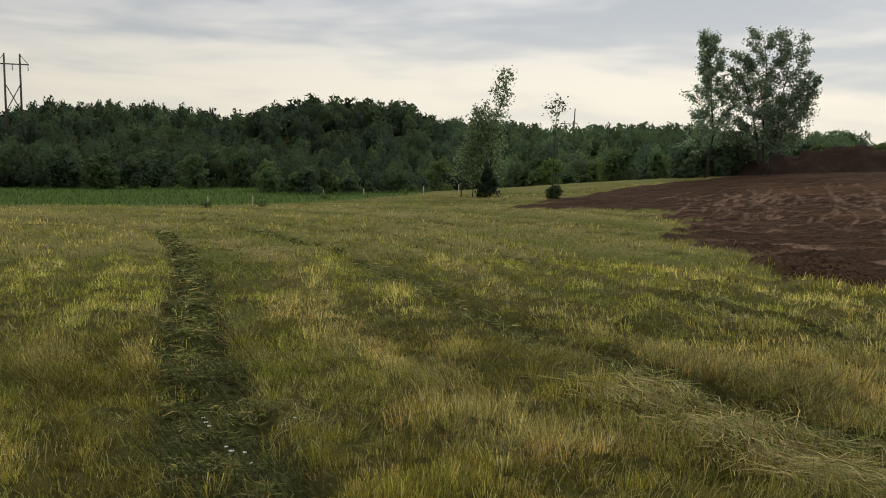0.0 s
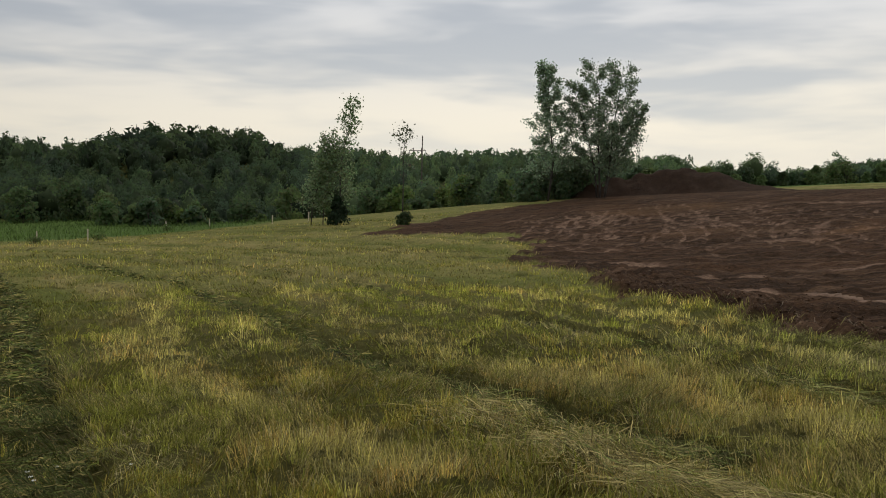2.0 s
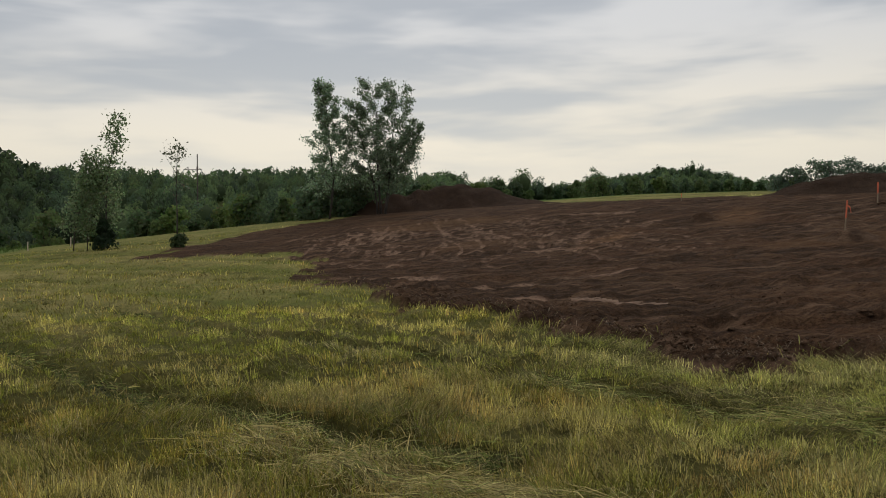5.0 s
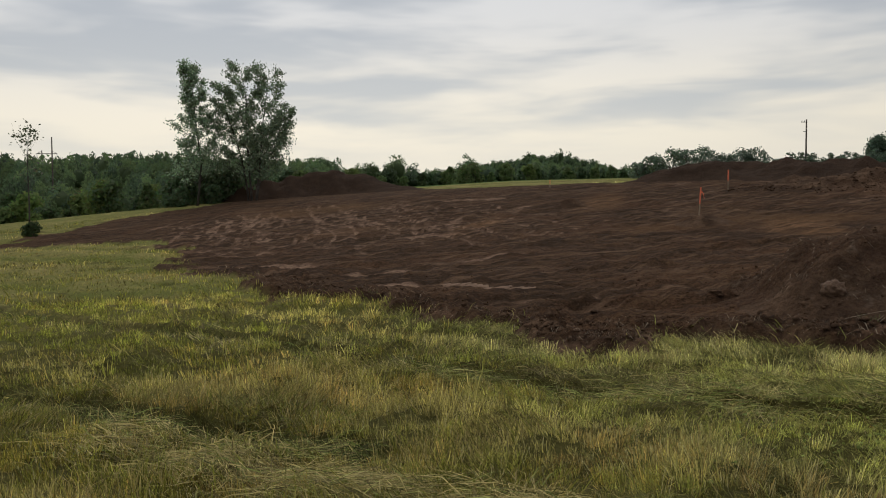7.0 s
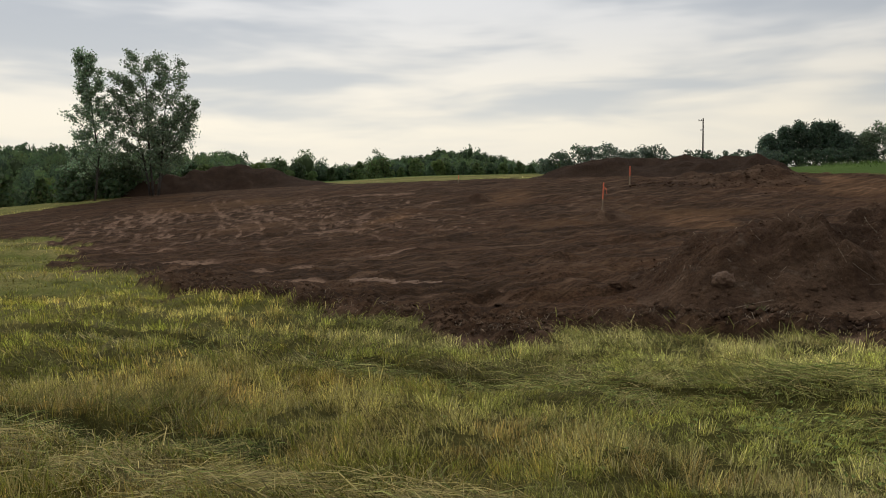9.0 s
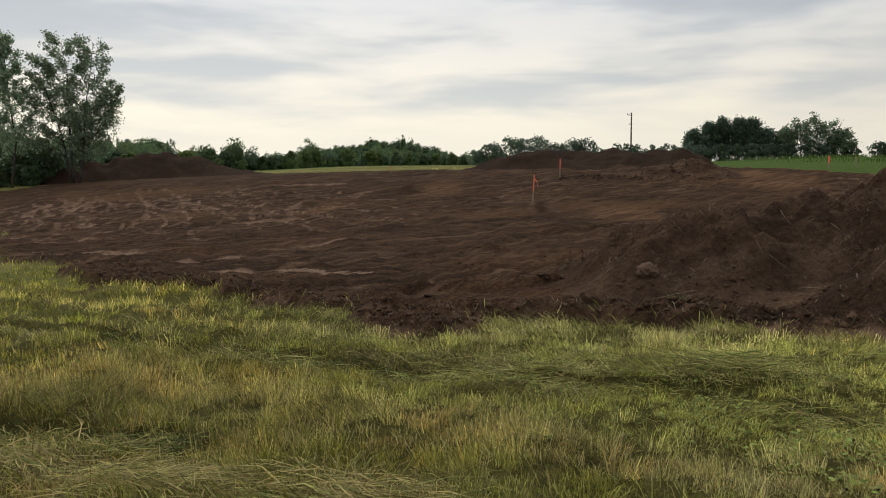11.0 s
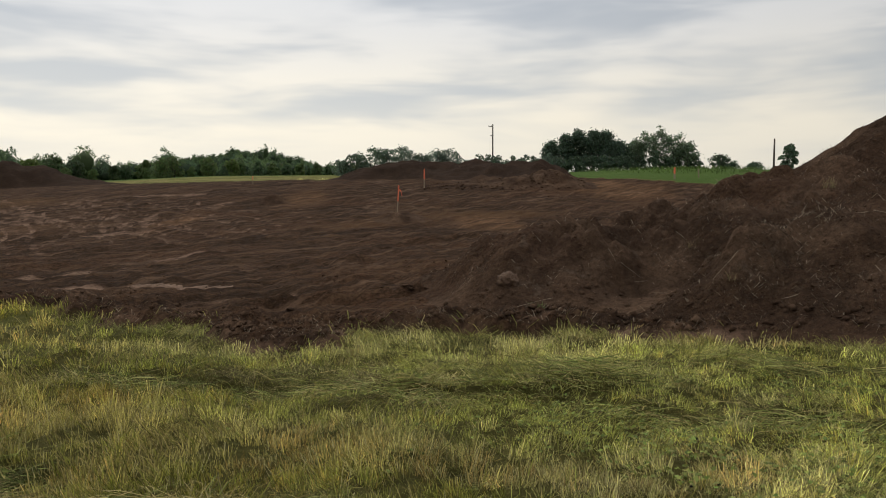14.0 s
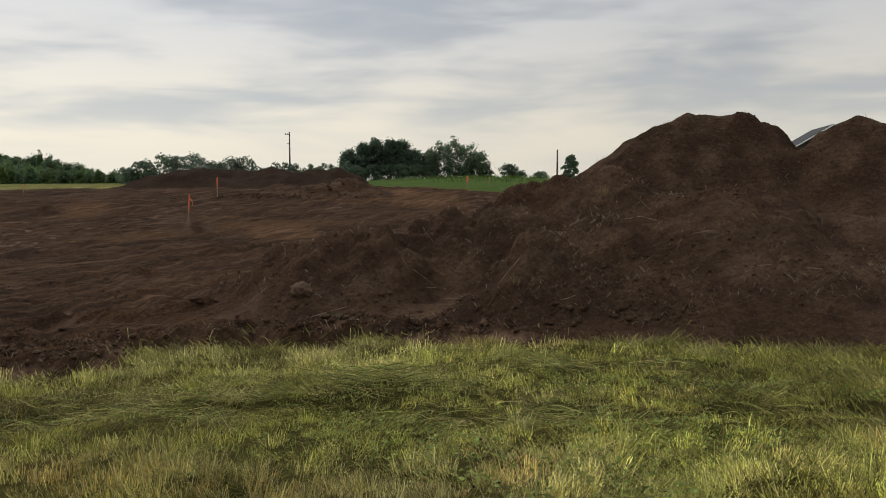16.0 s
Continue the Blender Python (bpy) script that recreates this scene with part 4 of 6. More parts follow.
# dark undergrowth round the feet of the poplars
for az, r, h in ((15.6, 73, 2.6), (16.6, 74, 3.4), (17.8, 73.5, 3.0), (18.8, 74, 3.6), (19.8, 73, 3.2), (20.9, 76, 2.8), (16.1, 71.5, 1.6), (18.3, 72, 1.5)):
    x, y = plan(az, r)
    shrub("undergrowth_bush", x, y, h, h * 0.55, (0.085, 0.120, 0.062), int(az * 31), "dark green bush at the foot of the poplars", "shrub", "undergrowth by the poplars", 1000, 0.14)

# shrubs at the edge of the woods
g = np.random.default_rng(77)
for k in range(104):
    az = -36 + k * 0.82 + g.normal() * 0.3
    r = (80 if az > -4 else 95 if az < -13 else 84) + g.uniform(0, 12)
    if az > 24:
        r = float(np.interp(az, (24, 30, 44, 62), (96, 124, 158, 180))) + g.uniform(-4, 4)
    x, y = plan(az, r)
    bright = g.random() < (0.5 if -10 < az < 12 else 0.08)
    h = g.uniform(1.8, 3.6) if az > -13 else g.uniform(3.0, 4.8)
    if az > 18:
        h *= 0.9
    tint = GREENS[4] if bright else tuple(1.35 * q for q in GREENS[int(g.integers(0, 4))])
    shrub("edge_shrub", x, y, h, h * g.uniform(0.42, 0.6), tint, 300 + k, "bright green leafy shrub before the woods" if bright else "dark green bushy shrub at the edge of the woods", "shrub",
          "shrubs at the woods' edge", 900, 0.17, g.random() < 0.12)

# trees and bushes beyond the far heap
for az, h, reach in ((61.6, 3.7, 1.5), (62.5, 4.5, 1.7), (63.4, 4.9, 1.8), (64.4, 4.8, 1.8), (65.3, 4.7, 1.7), (66.1, 3.4, 1.5), (67.1, 3.1, 1.4)):
    x, y = plan(az, 92)
    leafy_tree("field_tree", x, y, az * 11, "dense dark green bushy tree in the grass beyond the pad", "tree", "trees beyond the pad", h=h * 0.9, first=0.04, reach=reach, count=30, leaves=7500, leaf=0.085,
               spread=0.22, tint=(0.085, 0.122, 0.082), seed=int(az * 10), rise=1.4, trunk_r=0.05, profile=lambda r: 1 - 0.72 * r, twigs=3)
for az, r, h, wide, n in ((61.2, 90, 1.7, 1.2, 500), (62.3, 90, 1.8, 1.3, 500), (63.3, 90, 1.9, 1.3, 500), (64.3, 90, 1.8, 1.3, 500), (65.3, 90, 1.9, 1.3, 500), (66.3, 90, 1.7, 1.2, 500), (67.3, 90, 1.5, 1.2, 500), (68.4, 90, 1.6, 1.2, 500), (69.4, 90, 1.5, 1.2, 500), (70.2, 92, 2.6, 1.4, 1000), (71.0, 92, 1.9, 1.1, 600), (72.6, 95, 1.7, 1.3, 600), (73.4, 97, 1.0, 0.9, 400), (74.8, 99, 0.9, 1.1, 400), (76.8, 92, 2.7, 1.0, 900)):
    x, y = plan(az, r)
    shrub("field_bush", x, y, h, wide, (0.080, 0.115, 0.070), int(az * 10), "small green bush in the far grass", "shrub", "trees beyond the pad", n * 2, 0.10)
for az, h in ((67.4, 3.4), (68.1, 3.9), (68.9, 4.3), (69.7, 3.7), (70.6, 2.9)):
    x, y = plan(az, 91)
    leafy_tree("field_birch", x, y, az, "light-leaved slender birch beside the dense trees", "tree", "trees beyond the pad", h=h * 0.92, first=0.1, reach=1.5, count=22, leaves=1900, leaf=0.085, spread=0.2,
               tint=(0.13, 0.175, 0.105), seed=int(az * 10), rise=1.2, trunk_r=0.06, profile=lambda r: 1 - 0.5 * r)
for az, h, wide, tint in ((48.2, 2.2, 1.6, 2), (49.3, 2.8, 1.7, 2), (50.5, 2.8, 1.5, 0), (51.4, 3.0, 1.8, 0), (52.6, 2.3, 1.6, 1), (53.6, 2.7, 1.9, 1), (54.7, 2.7, 1.7, 1), (47.2, 1.5, 1.2, 2)):
    x, y = plan(az, 84)
    shrub("round_bush", x, y, h, wide, ((0.105, 0.140, 0.100), (0.092, 0.125, 0.090), (0.115, 0.155, 0.105))[tint], int(az * 10), "rounded leafy bush showing over the long heap", "shrub", "bushes behind the long heap", 1700, 0.085, lumps=34)
for k in range(22):
    az = 55.4 + k * 0.3 + g.normal() * 0.1
    x, y = plan(az, 82 + g.uniform(0, 5))
    shrub("scrub", x, y, g.uniform(1.3, 2.5), g.uniform(0.5, 0.8), ((0.085, 0.115, 0.080), (0.095, 0.130, 0.085), (0.080, 0.110, 0.070))[int(g.integers(0, 3))], 700 + k, "thin wild scrub along the skyline", "shrub", "scrub behind the long heap", 420, 0.08)


# ---------------------------------------------------------------- poles, stakes, house
def utility_pole(az, r, top_z, label, arms=True, group="utility poles", lean=0.0):
    x, y = plan(az, r)
    z = float(land(x, y)) - 0.2
    h = top_z - z
    ob = thing("utility_pole", x, y, z, label, "utility pole", group, -az)
    v, f = tube([(0, 0, 0), (lean * 0.5, 0, h * 0.5), (lean, 0, h)], [0.11, 0.10, 0.08], 10)
    part("pole", mesh_np("pole", v, f, [POLE_WOOD], smooth=True), None, ob)
    if arms:
        part("crossarm", box_bm(0.62, 0.07, 0.07, lean - 0.25, -0.12, h - 0.35, 0.012), POLE_WOOD, ob)
        for dx in (-0.5, -0.2):
            v, f = tube([(lean + dx, -0.12, h - 0.28), (lean + dx, -0.12, h - 0.2), (lean + dx, -0.12, h - 0.1)], [0.03, 0.055, 0.03], 8)
            part("insulator", mesh_np("insulator", v, f, [METAL]), None, ob, "grey insulator")
        part("bracket", box_bm(0.3, 0.06, 0.1, lean - 0.18, -0.1, h - 1.5, 0.01), METAL, ob, "small grey bracket")
    return ob


utility_pole(8.37, 132, 9.7, "dark weathered pole standing in the woods", False, lean=0.25)
utility_pole(57.55, 108, 8.85, "weathered wooden utility pole beyond the long heap", True)
utility_pole(75.93, 96, 6.0, "wooden utility pole behind the soil heap", False)


def h_frame(az, r, top_z, wide, label):
    x, y = plan(az, r)
    z = float(land(x, y)) - 0.2
    h = top_z - z
    ob = thing("transmission_frame", x, y, z, label, "power pylon", "", -az - 8)
    for sx in (-1, 1):
        v, f = tube([(sx * wide / 2, 0, 0), (sx * wide / 2, 0, h)], [0.24, 0.16], 9)
        part("pole", mesh_np("pole", v, f, [POLE_WOOD], smooth=True), None, ob)
    part("crossarm", box_bm(wide * 2.1, 0.16, 0.22, 0, 0.2, h * 0.89, 0.02), POLE_WOOD, ob)
    for sx in (-1, 1):
        v, f = tube([(-sx * wide / 2, 0.15, h * 0.42), (sx * wide / 2, 0.15, h * 0.70)], [0.09, 0.09], 6)
        part("brace", mesh_np("brace", v, f, [POLE_WOOD]), None, ob)
        v, f = tube([(sx * wide / 2, 0.15, h * 0.99), (sx * wide, 0.15, h * 0.905)], [0.06, 0.06], 6)
        part("arm_brace", mesh_np("arm_brace", v, f, [POLE_WOOD]), None, ob)
    for sx in (-1, 0, 1):
        v, f = tube([(sx * wide, 0.2, h * 0.89), (sx * wide, 0.2, h * 0.89 - 1.1)], [0.09, 0.07], 7)
        part("insulator", mesh_np("insulator", v, f, [METAL]), None, ob, "hanging grey insulator string")
    return ob


h_frame(-27.9, 182, 20.3, 2.75, "two-legged wooden transmission frame with crossed braces")
h_frame(8.1, 300, 15.6, 3.0, "distant two-legged transmission frame over the ridge")


def survey_stake(az, r, h, painted, label, ribbon=False, lean=0.0, wide=0.045, wood=None):
    x, y = plan(az, r)
    z = float(ground_z(np.array([x]), np.array([y]))[0]) - 0.05
    ob = thing("survey_stake", x, y, z, label, "stake", "survey stakes", -az + 12)
    ob.matrix_basis = ob.matrix_basis @ pose(0, 0, 0, 1.5, lean, 0)
    bm = box_bm(wide, 0.018, h * (0.5 if painted else 1.0), 0, 0, 0, 0.003)
    part("lath", bm, wood or LATH, ob)
    if painted:
        part("painted_top", box_bm(wide + 0.004, 0.021, h * 0.5, 0, 0, h * 0.5, 0.003), ORANGE, ob, "fluorescent orange upper half")
    if ribbon:
        bm = bmesh.new()
        pts = [(0.0, 0.0), (0.07, -0.02), (0.13, -0.10), (0.15, -0.22), (0.17, -0.30)]
        rows = [[bm.verts.new((px_, -0.014 - 0.01 * k + s * 0.004, h * 0.86 + pz + s * 0.025)) for s in (-1, 1)] for k, (px_, pz) in enumerate(pts)]
        for k in range(len(rows) - 1):
            bm.faces.new((rows[k][0], rows[k + 1][0], rows[k + 1][1], rows[k][1]))
        bmesh.ops.solidify(bm, geom=bm.faces[:], thickness=0.003)
        part("ribbon", bm, ORANGE, ob, "hanging flagging ribbon")
    return ob


survey_stake(51.2, 37.6, 1.45, True, "orange-topped wooden survey stake with a ribbon, in the pad", True, 3, 0.045)
survey_stake(52.97, 50.5, 1.2, True, "orange-topped wooden survey stake before the long heap", False, 0, 0.06)
survey_stake(69.85, 60.0, 0.85, True, "orange survey stake at the far edge of the pad", False, 0, 0.12)
survey_stake(71.38, 62.0, 0.7, False, "short wooden stake at the far edge of the pad", False, -2, 0.09)
survey_stake(41.28, 57.0, 0.55, True, "small orange stake near the green strip", False, 0, 0.04)
for az, r in ((-16.47, 51.5), (-13.54, 52.3), (-8.74, 65.2), (-6.0, 65.6), (-1.85, 68), (0.6, 68)):
    survey_stake(az, r, 0.75, False, "pale lath stake standing in the far grass", False, g.normal() * 2, 0.08, PALE_LATH)


def house(az, r):
    w, d, turn = 7.6, 5.4, 14 - az
    x, y = plan(az, r)
    x, y = x + 0.5 - math.sin(radians(turn)) * d / 2, y - 0.1 + math.cos(radians(turn)) * d / 2
    z = float(land(x, y)) - 0.1
    ob = thing("house", x, y, z, "house with dark shingle gable roof and white rakes", "house", "", turn)
    eave, ridge = 5.84 - z - 2.3, 5.84 - z
    bm = bmesh.new()
    pro = [(-w / 2, 0), (w / 2, 0), (w / 2, eave), (0, ridge - 0.12), (-w / 2, eave)]
    ends = [[bm.verts.new((px_, py_, pz)) for px_, pz in pro] for py_ in (-d / 2, d / 2)]
    bm.faces.new(ends[0])
    bm.faces.new(ends[1][::-1])
    for k in range(5):
        bm.faces.new((ends[0][k], ends[1][k], ends[1][(k + 1) % 5], ends[0][(k + 1) % 5]))
    bmesh.ops.recalc_face_normals(bm, faces=bm.faces[:])
    part("wall", bm, SIDING, ob)
    slope = math.hypot(w / 2 + 0.4, (ridge - eave) * (w / 2 + 0.4) / (w / 2))
    ang = math.atan2(ridge - eave, w / 2)
    for s in (-1, 1):
        m = Matrix.Translation((0, 0, ridge)) @ Matrix.Rotation(s * ang, 4, "Y") @ Matrix.Translation((s * slope / 2, 0, 0))
        bm = box_bm(slope, d + 0.8, 0.10, 0, 0, -0.05)
        bmesh.ops.transform(bm, matrix=m, verts=bm.verts[:])
        roof = part("roof", bm, SHINGLE, ob, "dark grey shingle slope")
        for e_ in (-1, 1):
            bm = box_bm(slope, 0.05, 0.08, 0, e_ * (d / 2 + 0.43), -0.04)
            bmesh.ops.transform(bm, matrix=m, verts=bm.verts[:])
            part("rake_board", bm, TRIM, roof, "white rake board")
    for e_ in (-1, 1):
        win = part("window_frame", box_bm(1.3, 0.06, 1.2, 0, e_ * (d / 2 + 0.03), 1.0, 0.01), TRIM, ob, "white window frame")
        part("pane", box_bm(1.1, 0.02, 1.0, 0, e_ * (d / 2 + 0.065), 1.1), PANE, win)
    return ob


house(93.16, 62)


# ---------------------------------------------------------------- clods, stones, roots
def clod_mesh(seed, rough=0.42, flat=0.45):
    bm = bmesh.new()
    bmesh.ops.create_icosphere(bm, subdivisions=4, radius=1)
    for v in bm.verts:
        at = v.co * 1.1 + Vector((seed * 3.1, 0, 0))
        v.co *= 1 + rough * noise.fractal(at, 0.9, 2.0, 3) + 0.16 * noise.fractal(at * 4, 0.8, 2.0, 3)
        v.co.z *= flat
    me = bpy.data.meshes.new("clod")
    bm.to_mesh(me)
    bm.free()
    for p in me.polygons:
        p.use_smooth = True
    return me


def heap_top(x, y):
    """Height of whatever soil surface lies at a plan point."""
    x, y = np.atleast_1d(np.asarray(x, float)), np.atleast_1d(np.asarray(y, float))
    z = ground_z(x, y)
    for blobs, rough, seed, crisp in ((FRONT, 1.0, 100, 11.0), (MAIN, 0.6, 136, 5.0)):
        z = np.maximum(z, land(x, y) + heap_z(blobs, x, y, rough, seed, crisp))
    return z


for k, (x, y, s, mat, label) in enumerate(((10.11, 5.88, 0.14, STONE, "pale sandy clay boulder at the heap's foot"), (10.6, 8.1, 0.10, HEAP, "dark soil clod on the graded soil"), (28.2, 21.6, 0.22, STONE, "sandy clod on the graded soil"))):
    me = clod_mesh(k, 0.3 if k == 0 else 0.42, 0.9 if k == 0 else 0.5)
    me.materials.append(CRUMB if mat == HEAP else mat)
    ob = new("clay_boulder" if mat == STONE else "soil_clod", me)
    ob.matrix_basis = pose(x, y, float(heap_top(x, y)[0]) - s * 0.08, 0, 0, k * 50) @ Matrix.Diagonal((s * 1.15, s, s, 1))
    tagged(ob, label, "clod", "clods on the pad")


def build_crumbs():
    """Crumbs and clods of earth strewn over the pad and the heaps."""
    g = np.random.default_rng(19)
    n = 110000
    az, r = np.radians(g.uniform(14, 104, n)), 6.0 * (20 / 6.0) ** g.random(n)
    x, y = r * np.sin(az), r * np.cos(az)
    up_ = heap_top(x, y) - land(x, y)
    rim, _ = along(SOIL[5:22], x, y)
    bed = smoothstep(fbm(x, y, 0.7, 3, 29), -0.2, 0.5)
    keep = (soil(x, y) > 0.45) & (g.random(n) < 0.03 + 0.13 * bed * smoothstep(up_, 0.2, 0.6) + 0.5 * (0.3 + 0.7 * bed) * np.exp(-(rim / 1.1) ** 2))
    x, y, r = x[keep], y[keep], r[keep]
    z = heap_top(x, y)
    s = (0.012 + 0.045 * g.random(len(x)) ** 3) * np.where(up_[keep] > 0.35, 0.55, 1.0)
    m = 500
    az, r = np.radians(g.uniform(53, 64, m)), 51.0 + 1.3 * g.normal(size=m)
    fx, fy = r * np.sin(az), r * np.cos(az)
    fz = np.maximum(ground_z(fx, fy), land(fx, fy) + np.maximum(heap_z(BROWN_HEAP, fx, fy, 0.7, 230), heap_z(FAR_HEAP, fx, fy, 0.5, 190)))
    x, y, z, s = np.concatenate([x, fx]), np.concatenate([y, fy]), np.concatenate([z, fz]), np.concatenate([s, 0.03 + 0.10 * g.random(m) ** 3])
    base = np.array([(1, 0, 0), (-1, 0, 0), (0, 1, 0), (0, -1, 0), (0, 0, 0.75), (0, 0, -0.75)], float)
    f0 = np.array([(0, 2, 4), (2, 1, 4), (1, 3, 4), (3, 0, 4), (2, 0, 5), (1, 2, 5), (3, 1, 5), (0, 3, 5)])
    v = base[None] * (s[:, None, None] * g.uniform(0.5, 1.4, (len(x), len(base), 1)))
    v = v + 0.25 * s[:, None, None] * g.normal(size=v.shape)
    v = v + np.stack([x, y, z + s * 0.15], 1)[:, None, :]
    f = f0[None] + (np.arange(len(x)) * len(base))[:, None, None]
    tagged(new("soil_crumbs", mesh_np("soil_crumbs", v.reshape(-1, 3), f.reshape(-1, 3), [CRUMB], smooth=True)), "loose crumbs of dark earth strewn over the pad", "soil crumbs", kind="stuff")


build_crumbs()


def tread_imprint():
    """Cleat marks of a crawler track, as low ridges of dried soil."""
    pieces = []
    for k in range(15):
        t = k / 14
        x, y = 9.7 + 0.55 * t, 14.1 - 2.0 * t
        z = float(heap_top(x, y)[0])
        v = np.array([(sx * 0.24, sy * 0.035, sz) for sz in (-0.03, 0.034) for sx, sy in ((-1, -1), (1, -1), (1, 1), (-1, 1))])
        v[4:, :2] *= np.array([0.96, 0.5])
        a = radians(16)
        v = np.stack([v[:, 0] * math.cos(a) - v[:, 1] * math.sin(a) + x, v[:, 0] * math.sin(a) + v[:, 1] * math.cos(a) + y, v[:, 2] + z], 1)
        f = np.array([(4, 5, 6), (4, 6, 7), (0, 1, 5), (0, 5, 4), (1, 2, 6), (1, 6, 5), (2, 3, 7), (2, 7, 6), (3, 0, 4), (3, 4, 7)])
        pieces.append((v, f))
    v, f = joined(pieces)
    tagged(new("tread_imprint", mesh_np("tread_imprint", v, f, [DRIED])), "ladder-like crawler track print in dried soil", "track print", kind="stuff")


tread_imprint()

# ---------------------------------------------------------------- grass
def blades(x, y, z, h, width, lean_dir, lean, tint, seed):
    """Bent, pointed blades: three triangles each."""
    g = np.random.default_rng(seed)
    n = len(x)
    o = np.stack([x, y, z], 1)
    a = g.uniform(0, 2 * math.pi, n)
    side = np.stack([np.cos(a), np.sin(a), np.zeros(n)], 1) * (width / 2)[:, None]
    d = np.stack([np.cos(lean_dir), np.sin(lean_dir), np.zeros(n)], 1)
    s1, s2 = np.sin(lean * 0.6)[:, None], np.sin(lean * 1.15)[:, None]
    c1, c2 = np.cos(lean * 0.6)[:, None], np.cos(np.minimum(lean * 1.15, 1.56))[:, None]
    h = h[:, None]
    up_ = np.array([[0, 0, 1.0]])
    m = o + h * 0.55 * (d * s1 + up_ * c1)
    t = m + h * 0.45 * (d * s2 + up_ * c2)
    v = np.stack([o - side, o + side, m - side * 0.8, m + side * 0.8, t], 1).reshape(-1, 3)
    k = (np.arange(n) * 5)[:, None]
    f = np.concatenate([k + np.array([[0, 1, 3]]), k + np.array([[0, 3, 2]]), k + np.array([[2, 3, 4]])])
    # darker roots, lighter tips: shade down in the grass put into the tint
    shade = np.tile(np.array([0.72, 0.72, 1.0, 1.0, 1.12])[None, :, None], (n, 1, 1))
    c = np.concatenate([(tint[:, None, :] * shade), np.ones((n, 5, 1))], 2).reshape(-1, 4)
    return v, f, c


def strew(n, r0, r1, seed, az0=-38, az1=104, power=1.0):
    g = np.random.default_rng(seed)
    az = np.radians(g.uniform(az0, az1, n))
    r = np.sqrt(r0 ** 2 + (r1 ** 2 - r0 ** 2) * g.random(n) ** power)
    return r * np.sin(az), r * np.cos(az), r, g


STRAW_TINT, GREEN_TINT, DARK_TINT, FRESH_TINT = np.array([0.37, 0.308, 0.100]), np.array([0.168, 0.176, 0.026]), np.array([0.066, 0.082, 0.018]), np.array([0.278, 0.286, 0.066])


def stems(x, y, z, h, width, lean_dir, lean, tint, seed):
    """Straight cut stalks: two triangles each."""
    g = np.random.default_rng(seed)
    n = len(x)
    o = np.stack([x, y, z], 1)
    a = g.uniform(0, 2 * math.pi, n)
    side = np.stack([np.cos(a), np.sin(a), np.zeros(n)], 1) * (width / 2)[:, None]
    t = o + h[:, None] * np.stack([np.cos(lean_dir) * np.sin(lean), np.sin(lean_dir) * np.sin(lean), np.cos(lean)], 1)
    v = np.stack([o - side, o + side, t + side * 0.7, t - side * 0.7], 1).reshape(-1, 3)
    k = (np.arange(n) * 4)[:, None]
    f = np.concatenate([k + np.array([[0, 1, 2]]), k + np.array([[0, 2, 3]])])
    c = np.concatenate([np.repeat(tint[:, None, :], 4, 1), np.ones((n, 4, 1))], 2).reshape(-1, 4)
    return v, f, c


